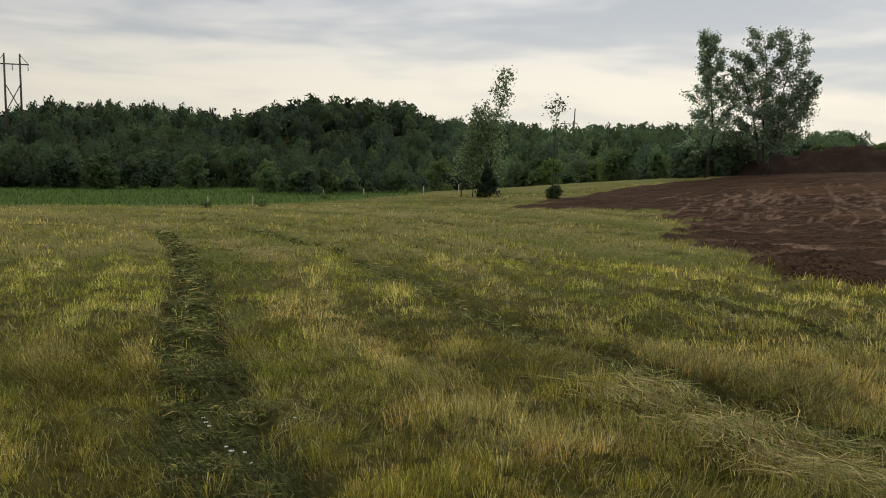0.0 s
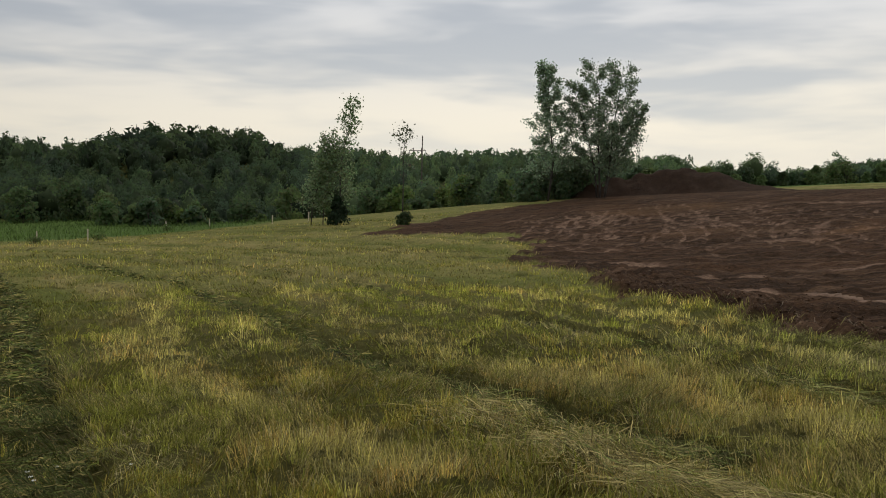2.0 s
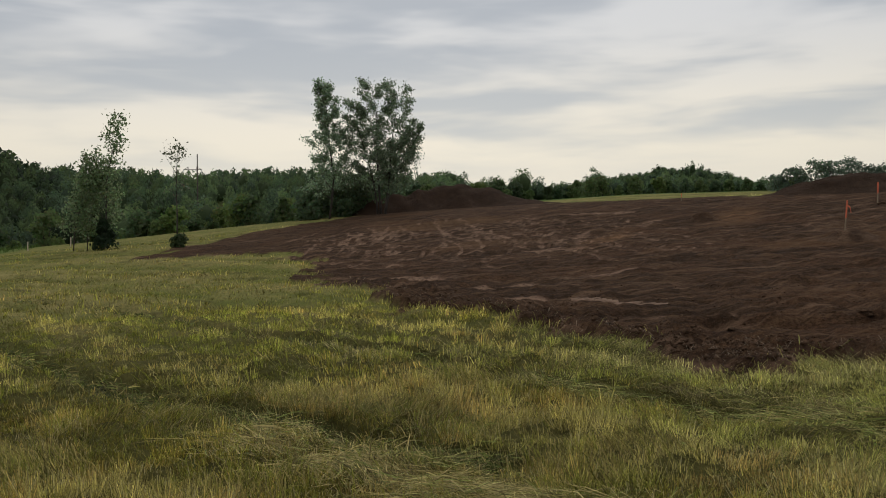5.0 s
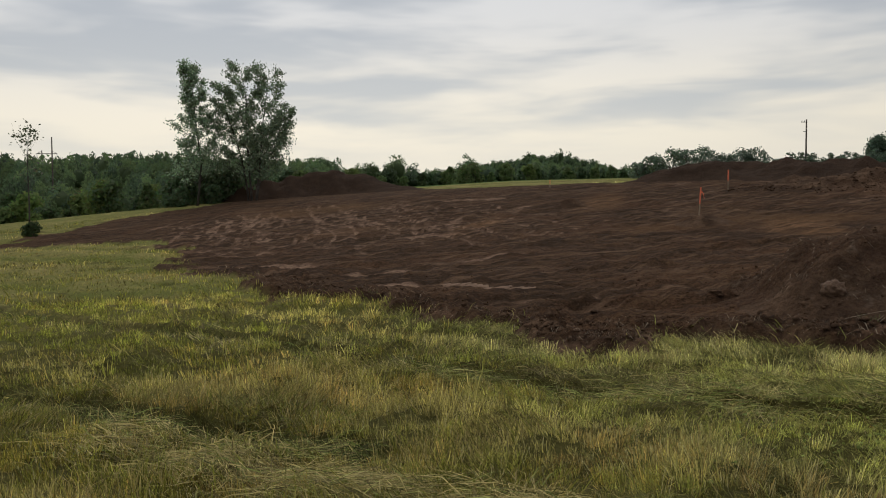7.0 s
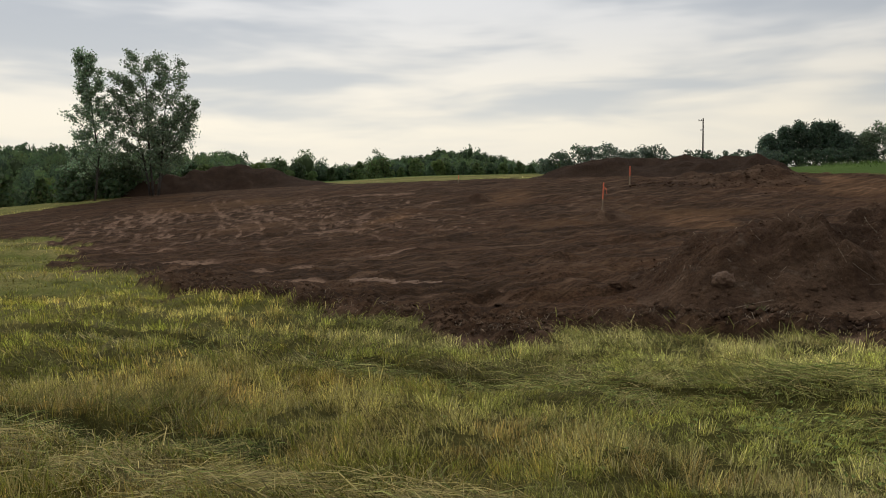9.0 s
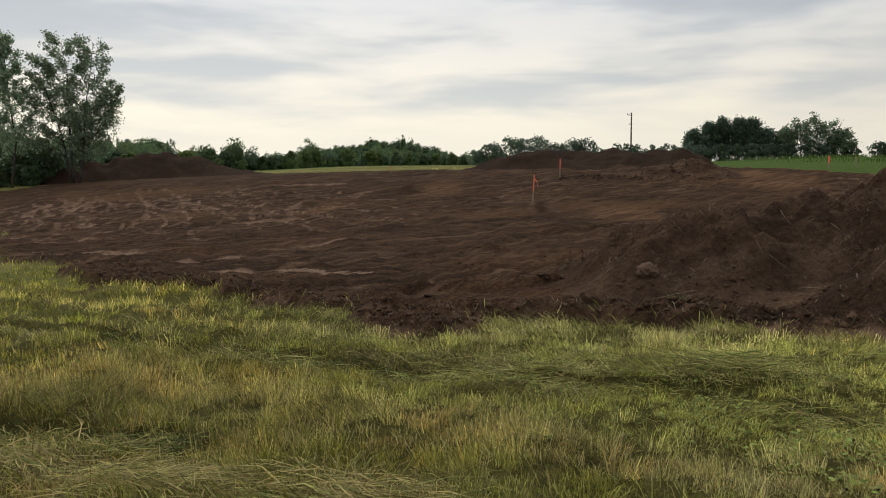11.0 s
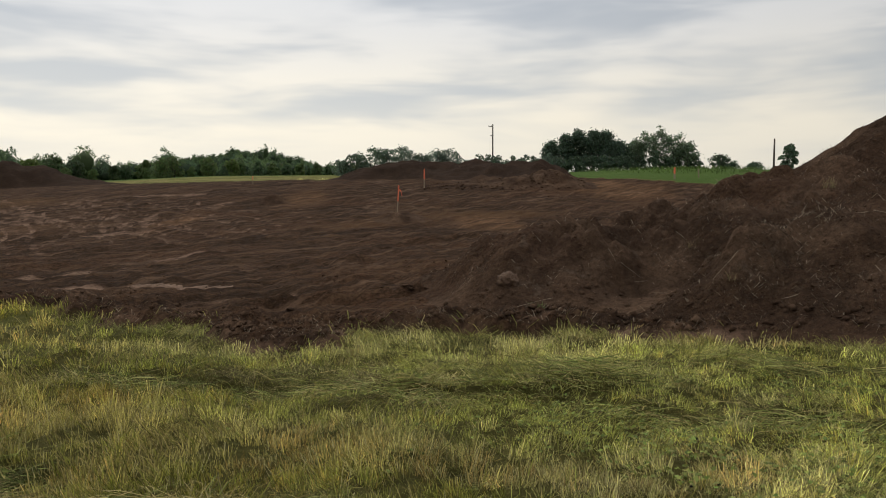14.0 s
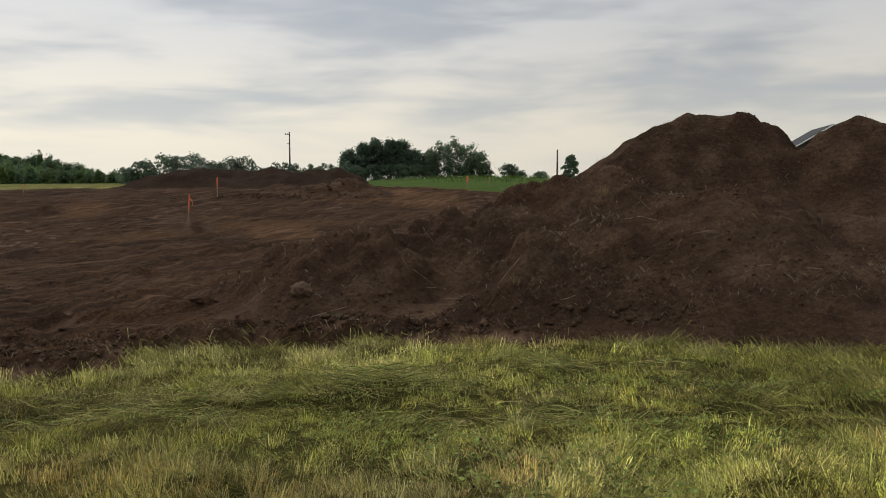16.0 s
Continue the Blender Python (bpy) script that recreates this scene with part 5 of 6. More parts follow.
def stubble(name, tufts, stalks, leaves, r0, r1, seed, tall, width, spread, label, power=1.0, az0=-38, az1=104):
    """Cut grass standing in tufts of stalks and leaves."""
    x, y, r, g = strew(tufts, r0, r1, seed, az0, az1, power)
    keep = (g.random(tufts) > trodden(x, y) * 0.93) & (g.random(tufts) < 0.6 + 0.4 * smoothstep(fbm(x, y, 0.32, 2, 87), -0.35, 0.15)) & (soil(x, y) < 0.05 + 0.5 * g.random(tufts)) & (meadow(x, y) < 0.5)
    x, y = x[keep], y[keep]
    m = len(x)
    p, fresh, so, r, row = paleness(x, y), freshness(x, y), soil(x, y), np.hypot(x, y), np.clip(swath(x, y), -1, 1)
    far_ = smoothstep(r, 8, 14)
    clump = fbm(x, y, 0.30, 3, 83, 0.7)
    high_ = (0.55 + 0.75 * g.random(m)) * (0.85 + 0.35 * p) * np.clip(1 + 0.7 * clump + (0.12 + 0.2 * far_) * row, 0.6, 1.8) * (1 - 0.7 * so)
    w = smoothstep(p - 0.22 * far_ + 0.14 * g.normal(size=m), 0.28, 0.88)
    # tone drops with clump height: the shade of hollows is tinted in
    tone = np.exp(0.20 * g.normal(size=m)) * np.clip(1 + 0.65 * clump + 0.3 * fbm(x, y, 1.1, 3, 91) + (0.18 + 0.6 * far_) * row + 0.25 * far_ * fbm(x, y, 4.0, 3, 93), 0.55, 1.7) * (1.06 + 0.1 * far_)
    tone = tone * (1 + 0.12 * fresh) * (1 + 0.32 * smoothstep(x - 1.2 * y, 2.6, 4.2) * (1 - smoothstep(r, 7.0, 9.5)))
    tone = tone * (1 + 0.3 * smoothstep(x - 1.7 * y, 2.0, 4.0) * (1 - smoothstep(r, 6.0, 8.0)))
    rust = g.random(m) < 0.85 * (1 - 0.9 * fresh) * (1 - 0.7 * far_) * smoothstep(fbm(x, y, 0.9, 3, 34), -0.45, 0.25) + 0.55 * smoothstep(x - 1.2 * y, 2.0, 4.0) * smoothstep(fbm(x, y, 0.9, 3, 33), -0.2, 0.5)
    wind = 1.2 + 4.0 * fbm(x, y, 0.8, 2, 95) + g.normal(size=m) * 0.9
    bowed = 0.06 + (1.0 - 0.5 * p) * (0.5 + 0.5 * fresh) * g.random(m) ** 1.5 + 0.15 * fresh
    pieces = []
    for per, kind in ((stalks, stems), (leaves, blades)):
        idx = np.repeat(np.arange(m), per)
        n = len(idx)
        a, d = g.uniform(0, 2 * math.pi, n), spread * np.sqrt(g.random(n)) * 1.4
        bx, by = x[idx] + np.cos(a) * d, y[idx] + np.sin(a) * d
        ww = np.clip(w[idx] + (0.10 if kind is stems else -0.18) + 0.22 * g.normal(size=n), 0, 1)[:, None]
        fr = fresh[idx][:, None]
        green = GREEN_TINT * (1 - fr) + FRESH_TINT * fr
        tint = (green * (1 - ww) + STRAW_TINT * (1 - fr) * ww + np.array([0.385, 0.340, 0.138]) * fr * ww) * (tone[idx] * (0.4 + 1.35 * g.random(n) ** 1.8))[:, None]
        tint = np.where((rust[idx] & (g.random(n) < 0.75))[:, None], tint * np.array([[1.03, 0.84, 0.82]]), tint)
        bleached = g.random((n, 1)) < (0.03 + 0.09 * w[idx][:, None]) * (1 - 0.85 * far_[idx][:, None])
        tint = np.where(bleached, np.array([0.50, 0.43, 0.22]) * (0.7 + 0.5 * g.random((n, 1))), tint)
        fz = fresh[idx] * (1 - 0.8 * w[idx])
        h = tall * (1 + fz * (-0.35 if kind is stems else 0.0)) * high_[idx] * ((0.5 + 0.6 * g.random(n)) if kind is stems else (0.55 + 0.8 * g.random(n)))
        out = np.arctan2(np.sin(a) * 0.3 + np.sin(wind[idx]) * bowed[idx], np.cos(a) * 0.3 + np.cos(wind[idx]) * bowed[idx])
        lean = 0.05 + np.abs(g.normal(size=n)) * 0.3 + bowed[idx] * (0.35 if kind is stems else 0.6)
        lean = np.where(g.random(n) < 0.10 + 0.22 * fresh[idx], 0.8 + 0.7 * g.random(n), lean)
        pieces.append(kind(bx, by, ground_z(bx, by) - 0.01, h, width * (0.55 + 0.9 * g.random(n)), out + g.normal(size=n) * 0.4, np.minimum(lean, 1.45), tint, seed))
    v, f = joined([(q[0], q[1]) for q in pieces])
    c = np.concatenate([q[2] for q in pieces])
    return tagged(new(name, mesh_np(name, v, f, [GRASS], c)), label, "grass", kind="stuff")


def tousled_grass():
    """Long cut grass combed over in locks, on the fresh side and beside the wheel tracks."""
    x, y, r, g = strew(80000, 2.6, 15, 251, -32, 104, 0.95)
    fresh, so, tr = freshness(x, y), soil(x, y), trodden(x, y)
    beside = np.zeros(len(x))
    for line, half in TRACKS:
        d, _ = along(line, x + 0.25 * fbm(x, y, 0.8, 2, 261), y + 0.25 * fbm(x, y, 0.8, 2, 262))
        beside = np.maximum(beside, np.exp(-((d - half * 1.3) / 0.22) ** 2))
    lock = smoothstep(fbm(x * 0.8, y, 0.7, 3, 252), -0.15, 0.35)
    want = 0.75 * fresh * (0.3 + 0.7 * lock) * (0.6 + 0.4 * smoothstep(r, 3.5, 5.5)) + 0.5 * beside * (0.4 + 0.6 * lock) + 0.16 * lock
    keep = (g.random(len(x)) < want) & (so < 0.15) & (tr < 0.5) & (g.random(len(x)) < 1 - 0.6 * smoothstep(r, 8, 14))
    x, y, r, fresh, lock, beside = x[keep], y[keep], r[keep], fresh[keep], lock[keep], beside[keep]
    m = len(x)
    flow = 1.5 + 4.5 * fbm(x, y, 0.8, 2, 253) + g.normal(size=m) * 0.4
    tone = np.clip(0.85 + 0.55 * fbm(x, y, 0.35, 3, 254) + 0.25 * g.normal(size=m), 0.3, 1.6)
    tone = tone * (1 + 0.35 * smoothstep(x - 1.7 * y, 2.0, 4.0) * (1 - smoothstep(r, 6.0, 8.0)))
    straw = smoothstep(0.42 + 0.5 * fbm(x, y, 0.9, 3, 255) + 0.25 * g.normal(size=m), 0.35, 0.85)
    idx = np.repeat(np.arange(m), 8)
    n = len(idx)
    bx, by = x[idx] + g.normal(size=n) * 0.06, y[idx] + g.normal(size=n) * 0.06
    s_ = np.clip(straw[idx] + 0.2 * g.normal(size=n), 0, 1)[:, None]
    fr = fresh[idx][:, None]
    green = np.array([0.135, 0.150, 0.032]) * (1 - fr) + np.array([0.252, 0.262, 0.062]) * fr
    tint = (green * (1 - s_) + np.array([0.40, 0.34, 0.15]) * s_) * (tone[idx] * (0.5 + 1.0 * g.random(n)))[:, None]
    wide = (0.0026 + 0.0022 * g.random(n)) * (1 + 0.10 * np.clip(r[idx] - 5, 0, 10))
    z = ground_z(bx, by) + 0.06 * g.random(n) * lock[idx]
    v, f, c = stems(bx, by, z, 0.06 + 0.14 * g.random(n), wide, flow[idx] + g.normal(size=n) * 0.65, 0.95 + 0.55 * g.random(n), tint, 259)
    tagged(new("tousled_grass", mesh_np("tousled_grass", v, f, [GRASS], c)), "long yellow-green cut grass combed over in soft locks", "cut grass", kind="stuff")


def clippings(name, n, r0, r1, seed, width, label, power=1.0):
    """Cut grass lying flat, thickest in the tracks and in matted swaths."""
    x, y, r, g = strew(n, r0, r1, seed, power=power)
    tr, so = trodden(x, y), soil(x, y)
    mat = smoothstep(fbm(x, y, 1.3, 3, 55), 0.0, 0.5)
    keep = (g.random(n) < 0.12 + 0.88 * np.maximum(tr, 0.85 * mat)) & (so < 0.5)
    x, y, r, tr, mat = x[keep], y[keep], r[keep], tr[keep], mat[keep]
    n = len(x)
    p, fr = paleness(x, y)[:, None], freshness(x, y)[:, None]
    tint = np.where(g.random((n, 1)) < 0.25 + 0.45 * p, STRAW_TINT * 0.8, GREEN_TINT * (1 - fr) + FRESH_TINT * fr)
    dark = tr[:, None] * (1 - 0.6 * fr)
    tint = tint * (1 - dark) + dark * np.where(g.random((n, 1)) < 0.15, STRAW_TINT * 0.55, DARK_TINT)
    brown = (smoothstep(fbm(x * 0.7 + y * 0.2, y * 0.3, 1.5, 3, 58), 0.0, 0.5) * smoothstep(r, 9, 16))[:, None]
    tint = tint * (1 - 0.8 * brown) + 0.8 * brown * np.array([0.066, 0.050, 0.020])
    tint = tint * (0.35 + 1.3 * g.random((n, 1)))
    z = ground_z(x, y) + (0.01 + 0.08 * g.random(n)) * (1 - 0.5 * tr)
    wind = 2.6 + 2.5 * fbm(x, y, 1.2, 2, 95)
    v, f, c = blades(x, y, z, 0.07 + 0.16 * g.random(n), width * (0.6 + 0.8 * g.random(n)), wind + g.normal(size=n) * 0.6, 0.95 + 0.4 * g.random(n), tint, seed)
    return tagged(new(name, mesh_np(name, v, f, [GRASS], c)), label, "cut grass", kind="stuff")


def strands(x, y, z, length, width, way, tint, seed):
    """Bent blades lying down, three triangles each."""
    g = np.random.default_rng(seed)
    n = len(x)
    o = np.stack([x, y, z], 1)
    way2 = way + g.normal(size=n) * 0.5
    d1, d2 = (np.stack([np.cos(w), np.sin(w), s * np.abs(g.normal(size=n))], 1) for w, s in ((way, 0.18), (way2, -0.15)))
    side = np.stack([-np.sin(way), np.cos(way), 0.6 * g.normal(size=n)], 1) * (width / 2)[:, None]
    m = o + d1 * (length * 0.5)[:, None]
    t = m + d2 * (length * 0.5)[:, None]
    v = np.stack([o - side, o + side, m - side * 0.9, m + side * 0.9, t], 1).reshape(-1, 3)
    k = (np.arange(n) * 5)[:, None]
    f = np.concatenate([k + np.array([[0, 1, 3]]), k + np.array([[0, 3, 2]]), k + np.array([[2, 3, 4]])])
    c = np.concatenate([np.repeat(tint[:, None, :], 5, 1), np.ones((n, 5, 1))], 2).reshape(-1, 4)
    return v, f, c


def laid_grass():
    """Long cut grass lying in loose rows along the wheel tracks."""
    g = np.random.default_rng(241)
    pieces, tints = [], []
    for (line, half), n, spread in ((TRACKS[1], 7000, 0.26), (([(1.1, 6.6), (1.75, 5.3), (2.2, 4.4), (2.7, 3.5), (3.0, 2.8)], 0.2), 5200, 0.32), (TRACKS[2], 5000, 0.26), (([(4.2, 6.8), (4.65, 6.0), (5.27, 5.16), (5.7, 4.23), (6.26, 3.5), (6.62, 2.67), (7.33, 2.05), (7.9, 0.8)], 0.2), 6500, 0.26)):
        line = np.array([q for q in line if math.hypot(*q) < 10.5])
        s = (len(line) - 1.001) * g.random(n)
        k = np.floor(s).astype(int)
        t = (s - k)[:, None]
        at, run = line[k] * (1 - t) + line[k + 1] * t, line[k + 1] - line[k]
        x, y = (at + g.normal(size=(n, 2)) * spread * 0.6).T
        mound = np.clip(0.5 + 0.9 * fbm(x, y, 0.45, 2, 255), 0, 1)
        ok = (soil(x, y) < 0.3) & (np.hypot(x, y) > 2.2) & (g.random(n) < (0.15 + 0.85 * mound) * (0.3 + 0.7 * np.maximum(freshness(x, y), spread > 0.3)))
        x, y, run, mound = x[ok], y[ok], run[ok], mound[ok]
        n = len(x)
        way = np.arctan2(run[:, 1], run[:, 0]) + np.where(g.random(n) < 0.5, 0, math.pi) + 0.9 * fbm(x, y, 0.6, 2, 256) + g.normal(size=n) * 0.45
        tint = np.where(g.random((n, 1)) < (0.75 if spread > 0.3 else 0.32), np.array([0.36, 0.285, 0.115]), np.where(g.random((n, 1)) < 0.55, np.array([0.32, 0.32, 0.10]), np.array([0.17, 0.20, 0.05]))) * (0.25 + 1.2 * g.random((n, 1)) ** 1.4)
        v, f, c = strands(x, y, ground_z(x, y) + 0.02 + (0.02 + 0.11 * mound) * g.random(n), 0.12 + 0.26 * g.random(n), 0.0026 + 0.0024 * g.random(n), way, tint, 257)
        pieces.append((v, f))
        tints.append(c)
    (v, f), c = joined(pieces), np.concatenate(tints)
    tagged(new("laid_grass", mesh_np("laid_grass", v, f, [GRASS], c)), "long yellow-green cut grass lying along the wheel tracks", "cut grass", kind="stuff")


def track_clippings():
    """Flattened cut grass heaped in the wheel tracks."""
    g = np.random.default_rng(215)
    pieces = []
    for (line, half), n in zip(TRACKS, (15000, 5000, 4500)):
        line = [q for q in line if math.hypot(*q) < 34]
        px_, py_ = np.array(line)[:, 0], np.array(line)[:, 1]
        s = len(line) - 1 - (len(line) - 1.001) * g.random(n) ** 1.0
        k = np.clip(np.floor(s).astype(int), 0, len(line) - 2)
        t = s - k
        x, y = px_[k] * (1 - t) + px_[k + 1] * t, py_[k] * (1 - t) + py_[k + 1] * t
        a_ = g.uniform(0, 6.28, n)
        o_ = half * np.sqrt(g.random(n)) * 1.05
        x, y = x + np.cos(a_) * o_, y + np.sin(a_) * o_
        r = np.hypot(x, y)
        keep = (soil(x, y) < 0.3) & (r > 2)
        x, y, r = x[keep], y[keep], r[keep]
        m = len(x)
        heapy = np.clip(fbm(x, y, 0.3, 3, 88), -0.8, 1)
        # heapy also scales the tint, so low spots carry painted shade
        tint = np.where(g.random((m, 1)) < 0.3, STRAW_TINT * 0.6, np.where(g.random((m, 1)) < 0.22, np.array([0.12, 0.14, 0.032]), DARK_TINT)) * (0.3 + 1.5 * g.random((m, 1)) ** 1.5) * np.clip(1 + 0.8 * heapy, 0.25, 1.5)[:, None] * (0.75 + 0.25 * smoothstep(r, 4, 8))[:, None]
        z = ground_z(x, y) + 0.03 * g.random(m) + (0.09 * np.clip(heapy, 0, 1)) * smoothstep(r, 3, 6)
        pieces.append(strands(x, y, z, 0.05 + (0.06 + 0.008 * r) * g.random(m), 0.003 + 0.0008 * r, g.uniform(0, 6.28, m), tint, 216))
    v, f = joined([(q[0], q[1]) for q in pieces])
    tagged(new("track_clippings", mesh_np("track_clippings", v, f, [GRASS], np.concatenate([q[2] for q in pieces]))), "dark flattened clippings in the wheel tracks", "cut grass", kind="stuff")


def clover():
    """Broad little leaves between the cut grass, in threes."""
    x, y, r, g = strew(10000, 3.2, 7.5, 231, 40, 104)
    keep = (g.random(len(x)) < freshness(x, y) * smoothstep(fbm(x, y, 0.8, 3, 51), -0.25, 0.35) * (0.25 + 0.75 * smoothstep(x - 1.2 * y, 1.5, 3.5))) & (soil(x, y) < 0.2)
    x, y = x[keep], y[keep]
    n = len(x)
    z = ground_z(x, y) + 0.02 + 0.07 * g.random(n)
    centre = np.stack([x, y, z], 1)
    c, nor = [], []
    for k in range(3):
        a = g.uniform(0, 0.5, n) + k * 2.1
        c.append(centre + np.stack([np.cos(a), np.sin(a), np.zeros(n)], 1) * 0.012)
        nor.append(np.tile([0, 0, 1.0], (n, 1)))
    c, nor = np.concatenate(c), np.concatenate(nor)
    v, f, col = leaf_quads(c, 0.013, rgba((0.21, 0.25, 0.065), len(c), 232, 0.35), nor, 233, 0.4, 0.8)
    tagged(new("clover", mesh_np("clover", v, f, [GRASS], col)), "bright green clover leaves low between the cut grass", "clover", kind="stuff")


def small_flower(x, y, size, seed):
    g = np.random.default_rng(seed)
    z = float(ground_z(np.array([x]), np.array([y]))[0])
    h = 0.07
    ob = thing("white_flower", x, y, z, "small white flower lying among the clippings", "flower", "white flowers in the track")
    v, f = tube([(0, 0, 0), (0.01, 0.0, h * 0.6), (0.012, 0.004, h)], [0.0025, 0.002, 0.0015], 5)
    part("stalk", mesh_np("stalk", v, f, [LEAF], np.tile([0.10, 0.14, 0.05, 1], (len(v), 1))), None, ob)
    for k in range(6):
        a = k * math.pi / 3 + g.normal() * 0.1
        d, e_ = np.array([math.cos(a), math.sin(a), 0.25]), np.array([-math.sin(a), math.cos(a), 0])
        o = np.array([0.012, 0.004, h])
        v = np.array([o, o + d * size * 0.6 + e_ * size * 0.3, o + d * size, o + d * size * 0.6 - e_ * size * 0.3, o + d * size * 0.5 - np.array([0, 0, 0.003])])
        part("petal", mesh_np("petal", v, np.array([(0, 1, 2), (0, 2, 3), (0, 4, 1), (1, 4, 2), (2, 4, 3), (3, 4, 0)]), [TRIM]), None, ob)


def tall_grass():
    """The unmown meadow at the foot of the woods, and the grassy mound."""
    parts_ = []
    for n, az0, az1, r0, r1, seed in ((12000, -40, 2, 48, 97, 221), (4000, 61, 90, 66, 92, 222)):
        x, y, r, g = strew(n, r0, r1, seed, az0, az1)
        keep = (meadow(x, y) > 0.4) | ((x > 30) & (soil(x, y) < 0.2))
        x, y = x[keep], y[keep]
        m = len(x)
        tint = np.array([0.080, 0.122, 0.030]) * (0.6 + 0.8 * g.random((m, 1))) * (1 + 0.3 * fbm(x, y, 5, 3, 17))[:, None]
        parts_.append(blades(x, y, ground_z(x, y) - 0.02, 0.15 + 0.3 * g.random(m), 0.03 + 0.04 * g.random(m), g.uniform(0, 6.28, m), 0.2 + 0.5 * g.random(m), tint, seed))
    v, f = joined([(q[0], q[1]) for q in parts_])
    tagged(new("tall_grass", mesh_np("tall_grass", v, f, [GRASS], np.concatenate([q[2] for q in parts_]))), "tall unmown green meadow grass before the woods", "grass", kind="stuff")


def sod_debris():
    """Torn roots, straw and dead stalks on the heaps and along the torn edge of the turf."""
    g = np.random.default_rng(61)
    n = 420000
    az, r = np.radians(g.uniform(12, 104, n)), 5.6 * (24 / 5.6) ** g.random(n)
    x, y = r * np.sin(az), r * np.cos(az)
    so = soil(x, y)
    d, _ = along(SOIL[5:22], x, y)
    up_ = heap_top(x, y) - land(x, y)
    clump = smoothstep(fbm(x, y, 0.9, 4, 67), 0.15, 0.7)
    want = 0.22 * np.exp(-(d / 0.7) ** 2) + smoothstep(up_, 0.15, 0.5) * (0.05 + 0.65 * clump)
    keep = (so > 0.45) & (g.random(n) < want)
    x, y, d = x[keep], y[keep], d[keep]
    n = len(x)
    z = heap_top(x, y) - 0.01
    dark = g.random((n, 1)) < 0.62
    tint = np.where(dark, np.array([0.045, 0.032, 0.020]), np.array([0.20, 0.155, 0.10])) * (0.4 + 1.2 * g.random((n, 1)) ** 1.5)
    tint = np.where(g.random((n, 1)) < 0.09 + 0.22 * smoothstep(fbm(x, y, 0.6, 2, 69), 0.0, 0.5)[:, None], np.array([0.40, 0.33, 0.23]), tint)
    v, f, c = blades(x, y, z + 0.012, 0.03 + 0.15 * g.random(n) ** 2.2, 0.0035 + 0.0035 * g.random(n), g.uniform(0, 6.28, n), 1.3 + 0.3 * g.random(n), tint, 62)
    tagged(new("root_debris", mesh_np("root_debris", v, f, [GRASS], c)), "torn roots and dead straw caught in the dug soil", "roots", kind="stuff")


stubble("near_grass", 14500, 24, 5, 3.4, 8.6, 201, 0.092, 0.0034, 0.040, "mown hay stubble, straw-coloured and green, standing upright", 1.35)
stubble("grass_behind", 1000, 5, 4, 0.4, 9, 204, 0.085, 0.010, 0.05, "mown hay stubble behind the standpoint", 1.0, 104, 322)
stubble("grass_underfoot", 1500, 8, 3, 0.35, 3.4, 205, 0.08, 0.006, 0.04, "short mown grass underfoot")
stubble("middle_grass", 17000, 14, 3, 8.2, 18, 202, 0.088, 0.0056, 0.055, "mown hay stubble with green and straw-coloured patches", 1.2)
stubble("far_grass", 26000, 6, 1, 17.5, 62, 203, 0.10, 0.014, 0.13, "mown hay stubble thinning into the distance", 1.35)
tousled_grass()
laid_grass()
clippings("cut_grass", 90000, 2.2, 9, 211, 0.0050, "green clippings lying flat in matted swaths")
clippings("far_cut_grass", 140000, 9, 36, 212, 0.010, "cut grass lying in the mower's tracks")
def grass_tuft(x, y, h, n, tint, label, seed, group="", name="dry_grass_tuft"):
    """A single ragged clump of thin blades."""
    g = np.random.default_rng(seed)
    z = float(heap_top(x, y)[0])
    ob = thing(name, x, y, z - 0.02, label, "grass tuft", group)
    a = g.uniform(0, 6.28, n)
    d = 0.55 * h * np.sqrt(g.random(n))
    c = np.array(tint) * (0.3 + 1.1 * g.random((n, 1)))
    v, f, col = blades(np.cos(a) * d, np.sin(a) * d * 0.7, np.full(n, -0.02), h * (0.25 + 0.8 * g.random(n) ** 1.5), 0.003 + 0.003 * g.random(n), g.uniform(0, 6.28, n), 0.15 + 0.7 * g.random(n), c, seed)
    part("blades", mesh_np("blades", v, f, [GRASS], col), None, ob)


def dead_stalk(x, y, length, turn, tilt, seed):
    """A thin dry stalk lying on the soil, half sunk."""
    z = float(heap_top(x, y)[0])
    dx, dy = math.cos(radians(turn)) * length, math.sin(radians(turn)) * length
    z2 = float(heap_top(x + dx, y + dy)[0])
    pts = [(dx * t, dy * t + 0.012 * math.sin(5 * t + seed), (z2 - z) * t + 0.02) for t in (0, 0.3, 0.6, 1)]
    v, f = tube(pts, [0.0022, 0.0022, 0.002, 0.0015], 5)
    ob = new("dead_stalk", mesh_np("dead_stalk", v, f, [STRAW], smooth=True))
    ob.matrix_basis = pose(x, y, z, 0, 0, 0)
    tagged(ob, "thin dry plant stalk lying on the dug soil", "stalk", "dry stalks on the soil")


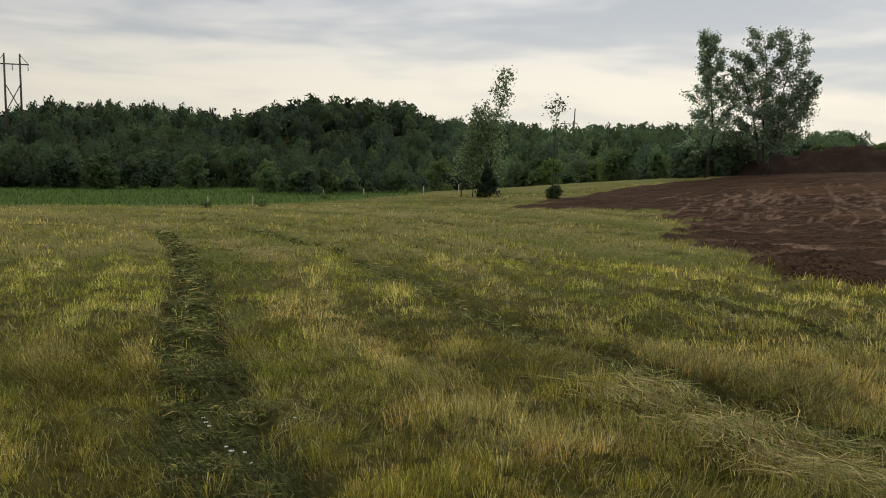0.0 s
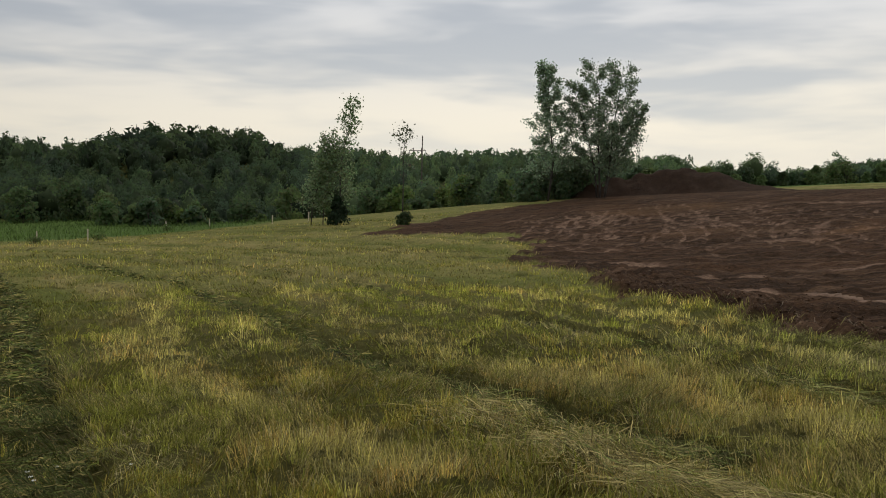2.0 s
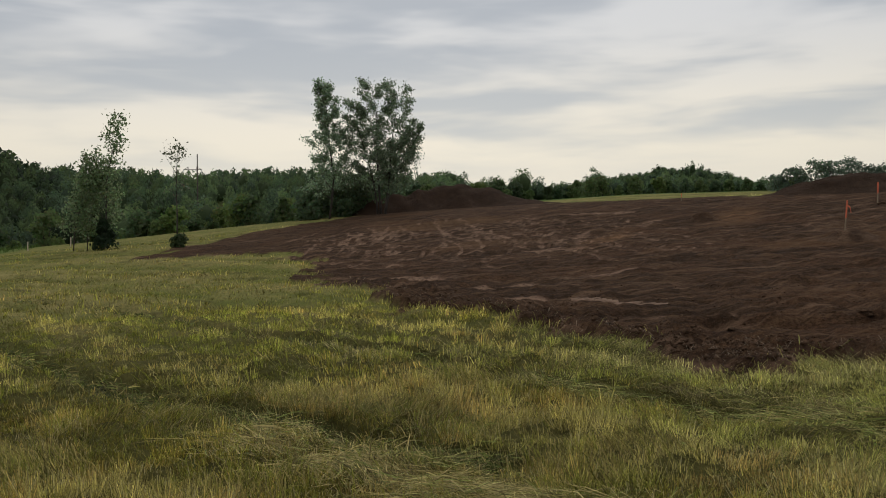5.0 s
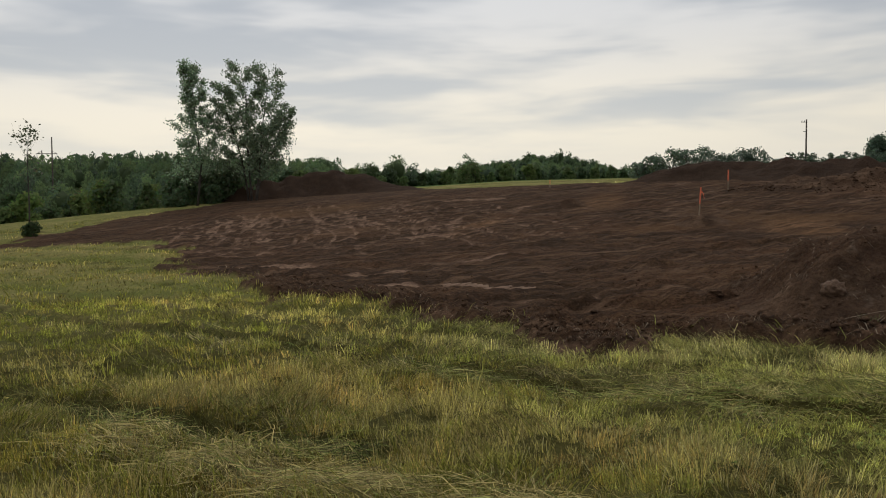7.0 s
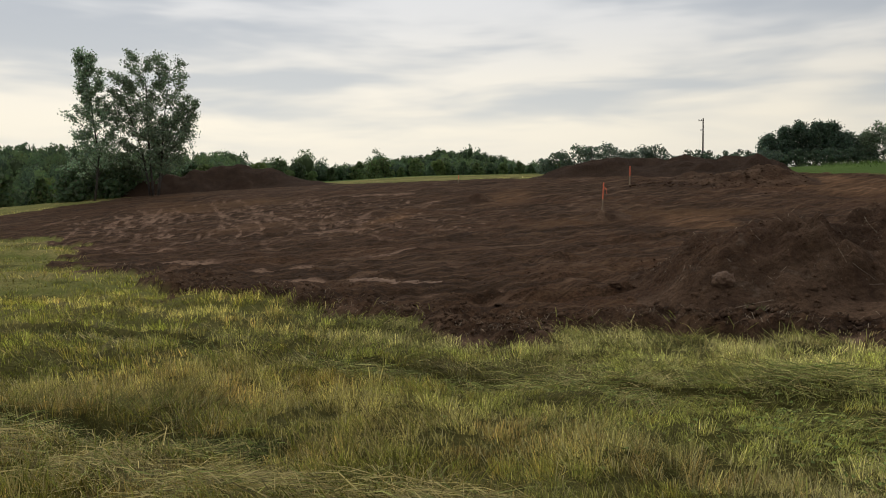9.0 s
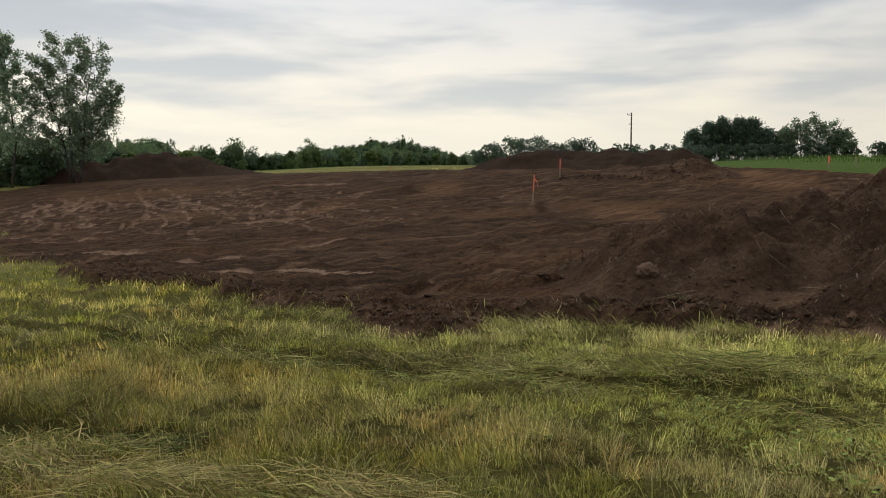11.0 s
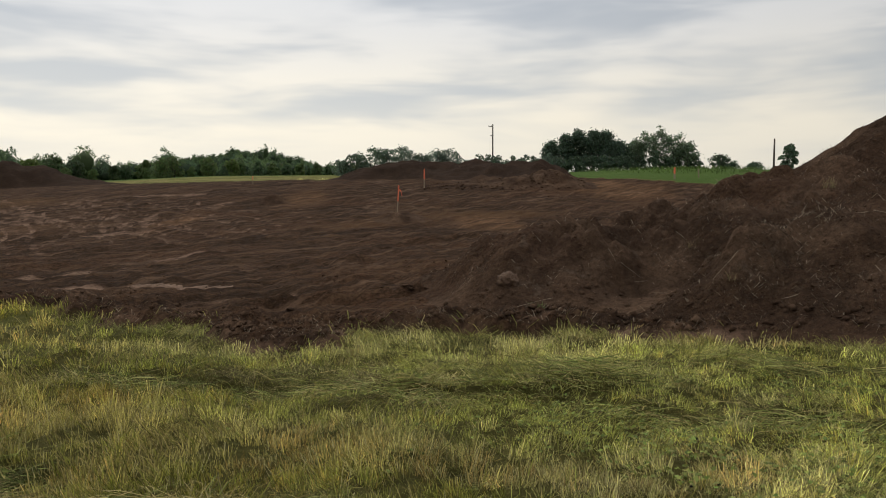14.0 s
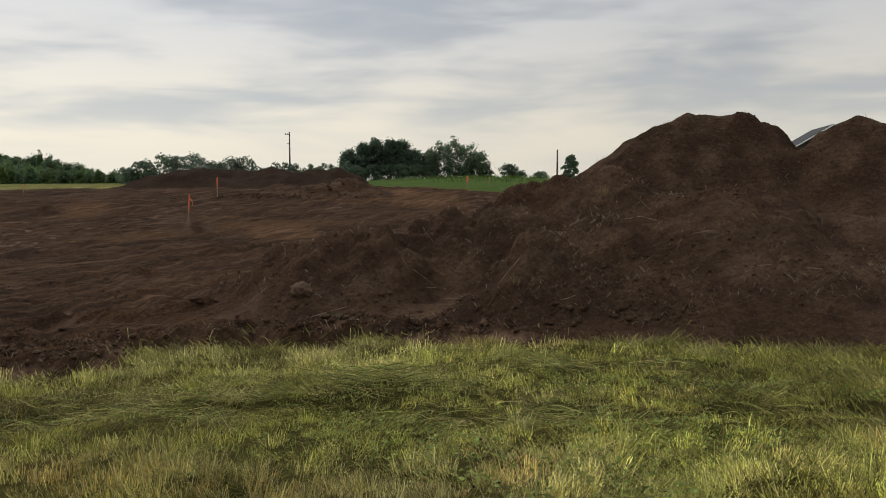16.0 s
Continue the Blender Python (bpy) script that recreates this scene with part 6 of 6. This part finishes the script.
STRAWY, WEEDY = (0.21, 0.165, 0.085), (0.10, 0.135, 0.04)
for k, (x, y, h, n, tint, label) in enumerate(((13.0, 1.0, 0.36, 190, STRAWY, "pale dry grass tuft growing on the soil heap"), (14.4, 2.65, 0.24, 120, STRAWY, "dry straw fringe hanging from a sod on the heap"),
                                               (12.9, 0.55, 0.22, 70, WEEDY, "yellowing grass tuft growing on the soil heap"), (9.71, 5.2, 0.20, 170, WEEDY, "torn green weeds at the heap's foot"),
                                               (12.07, 3.99, 0.16, 60, STRAWY, "dead straw caught in the soil heap"), (9.8, 2.75, 0.15, 50, STRAWY, "dead straw caught in the soil heap"), (6.95, 13.3, 0.26, 40, STRAWY, "pale weed at the torn edge of the turf"), (7.3, 12.9, 0.20, 40, WEEDY, "green weed at the torn edge of the turf"))):
    grass_tuft(x, y, h, n, tint, label, 400 + k, "tufts on bare soil")
for k, (ax, ay, bx, by) in enumerate(((9.23, 5.24, 10.05, 5.16), (13.21, 5.43, 12.6, 5.0), (11.24, 4.72, 11.41, 4.5), (12.46, 4.38, 12.3, 4.2), (9.73, 2.18, 9.75, 2.0), (10.0, 2.75, 9.8, 2.95))):
    dead_stalk(ax, ay, math.hypot(bx - ax, by - ay), math.degrees(math.atan2(by - ay, bx - ax)), 0, k + 30)
for k in range(16):
    az, r = 60 + 38 * ((k * 0.618) % 1), 10.2 + 2.8 * ((k * 0.37) % 1)
    x, y = plan(az, r)
    if soil(np.array([x]), np.array([y]))[0] > 0.6:
        dead_stalk(x, y, 0.12 + 0.22 * ((k * 0.77) % 1), k * 77 % 360, 0, k)
for az, r, h in ((-16.6, 51.0, 0.38), (-12.9, 51.5, 0.42), (-8.7, 64.5, 0.4)):
    x, y = plan(az, r)
    shrub("weed_clump", x, y, h, h * 1.3, (0.10, 0.135, 0.045), int(az * -31), "low green weeds standing uncut round a stake", "weeds", "weeds by the stakes", 260, 0.05)
def fallen_leaf(x, y, size, turn):
    z = float(ground_z(np.array([x]), np.array([y]))[0]) + 0.07
    bm = bmesh.new()
    rim = [bm.verts.new((size * math.cos(a) * (1 if k % 2 else 0.6), size * 0.7 * math.sin(a) * (1 if k % 2 else 0.7), 0.25 * size * math.cos(2 * a))) for k, a in enumerate(q * math.pi / 5 for q in range(10))]
    bm.faces.new(rim)
    bmesh.ops.solidify(bm, geom=bm.faces[:], thickness=0.0015)
    me = bpy.data.meshes.new("fallen_leaf")
    bm.to_mesh(me)
    bm.free()
    me.materials.append(WITHERED)
    ob = new("fallen_leaf", me)
    ob.matrix_basis = pose(x, y, z, 18, 12, turn)
    tagged(ob, "withered orange leaf lying on the cut grass", "leaf")


fallen_leaf(5.85, 3.06, 0.035, 30)
track_clippings()
clover()
tall_grass()
sod_debris()
for k, (x, y, s) in enumerate(((-1.31, 4.80, 0.022), (-1.24, 4.83, 0.018), (-1.36, 4.86, 0.016), (-1.58, 5.25, 0.018), (-1.66, 5.45, 0.020), (-1.72, 5.58, 0.018), (-1.55, 5.62, 0.015), (-1.15, 4.62, 0.013), (-1.02, 5.3, 0.014))):
    small_flower(x, y, s, k)
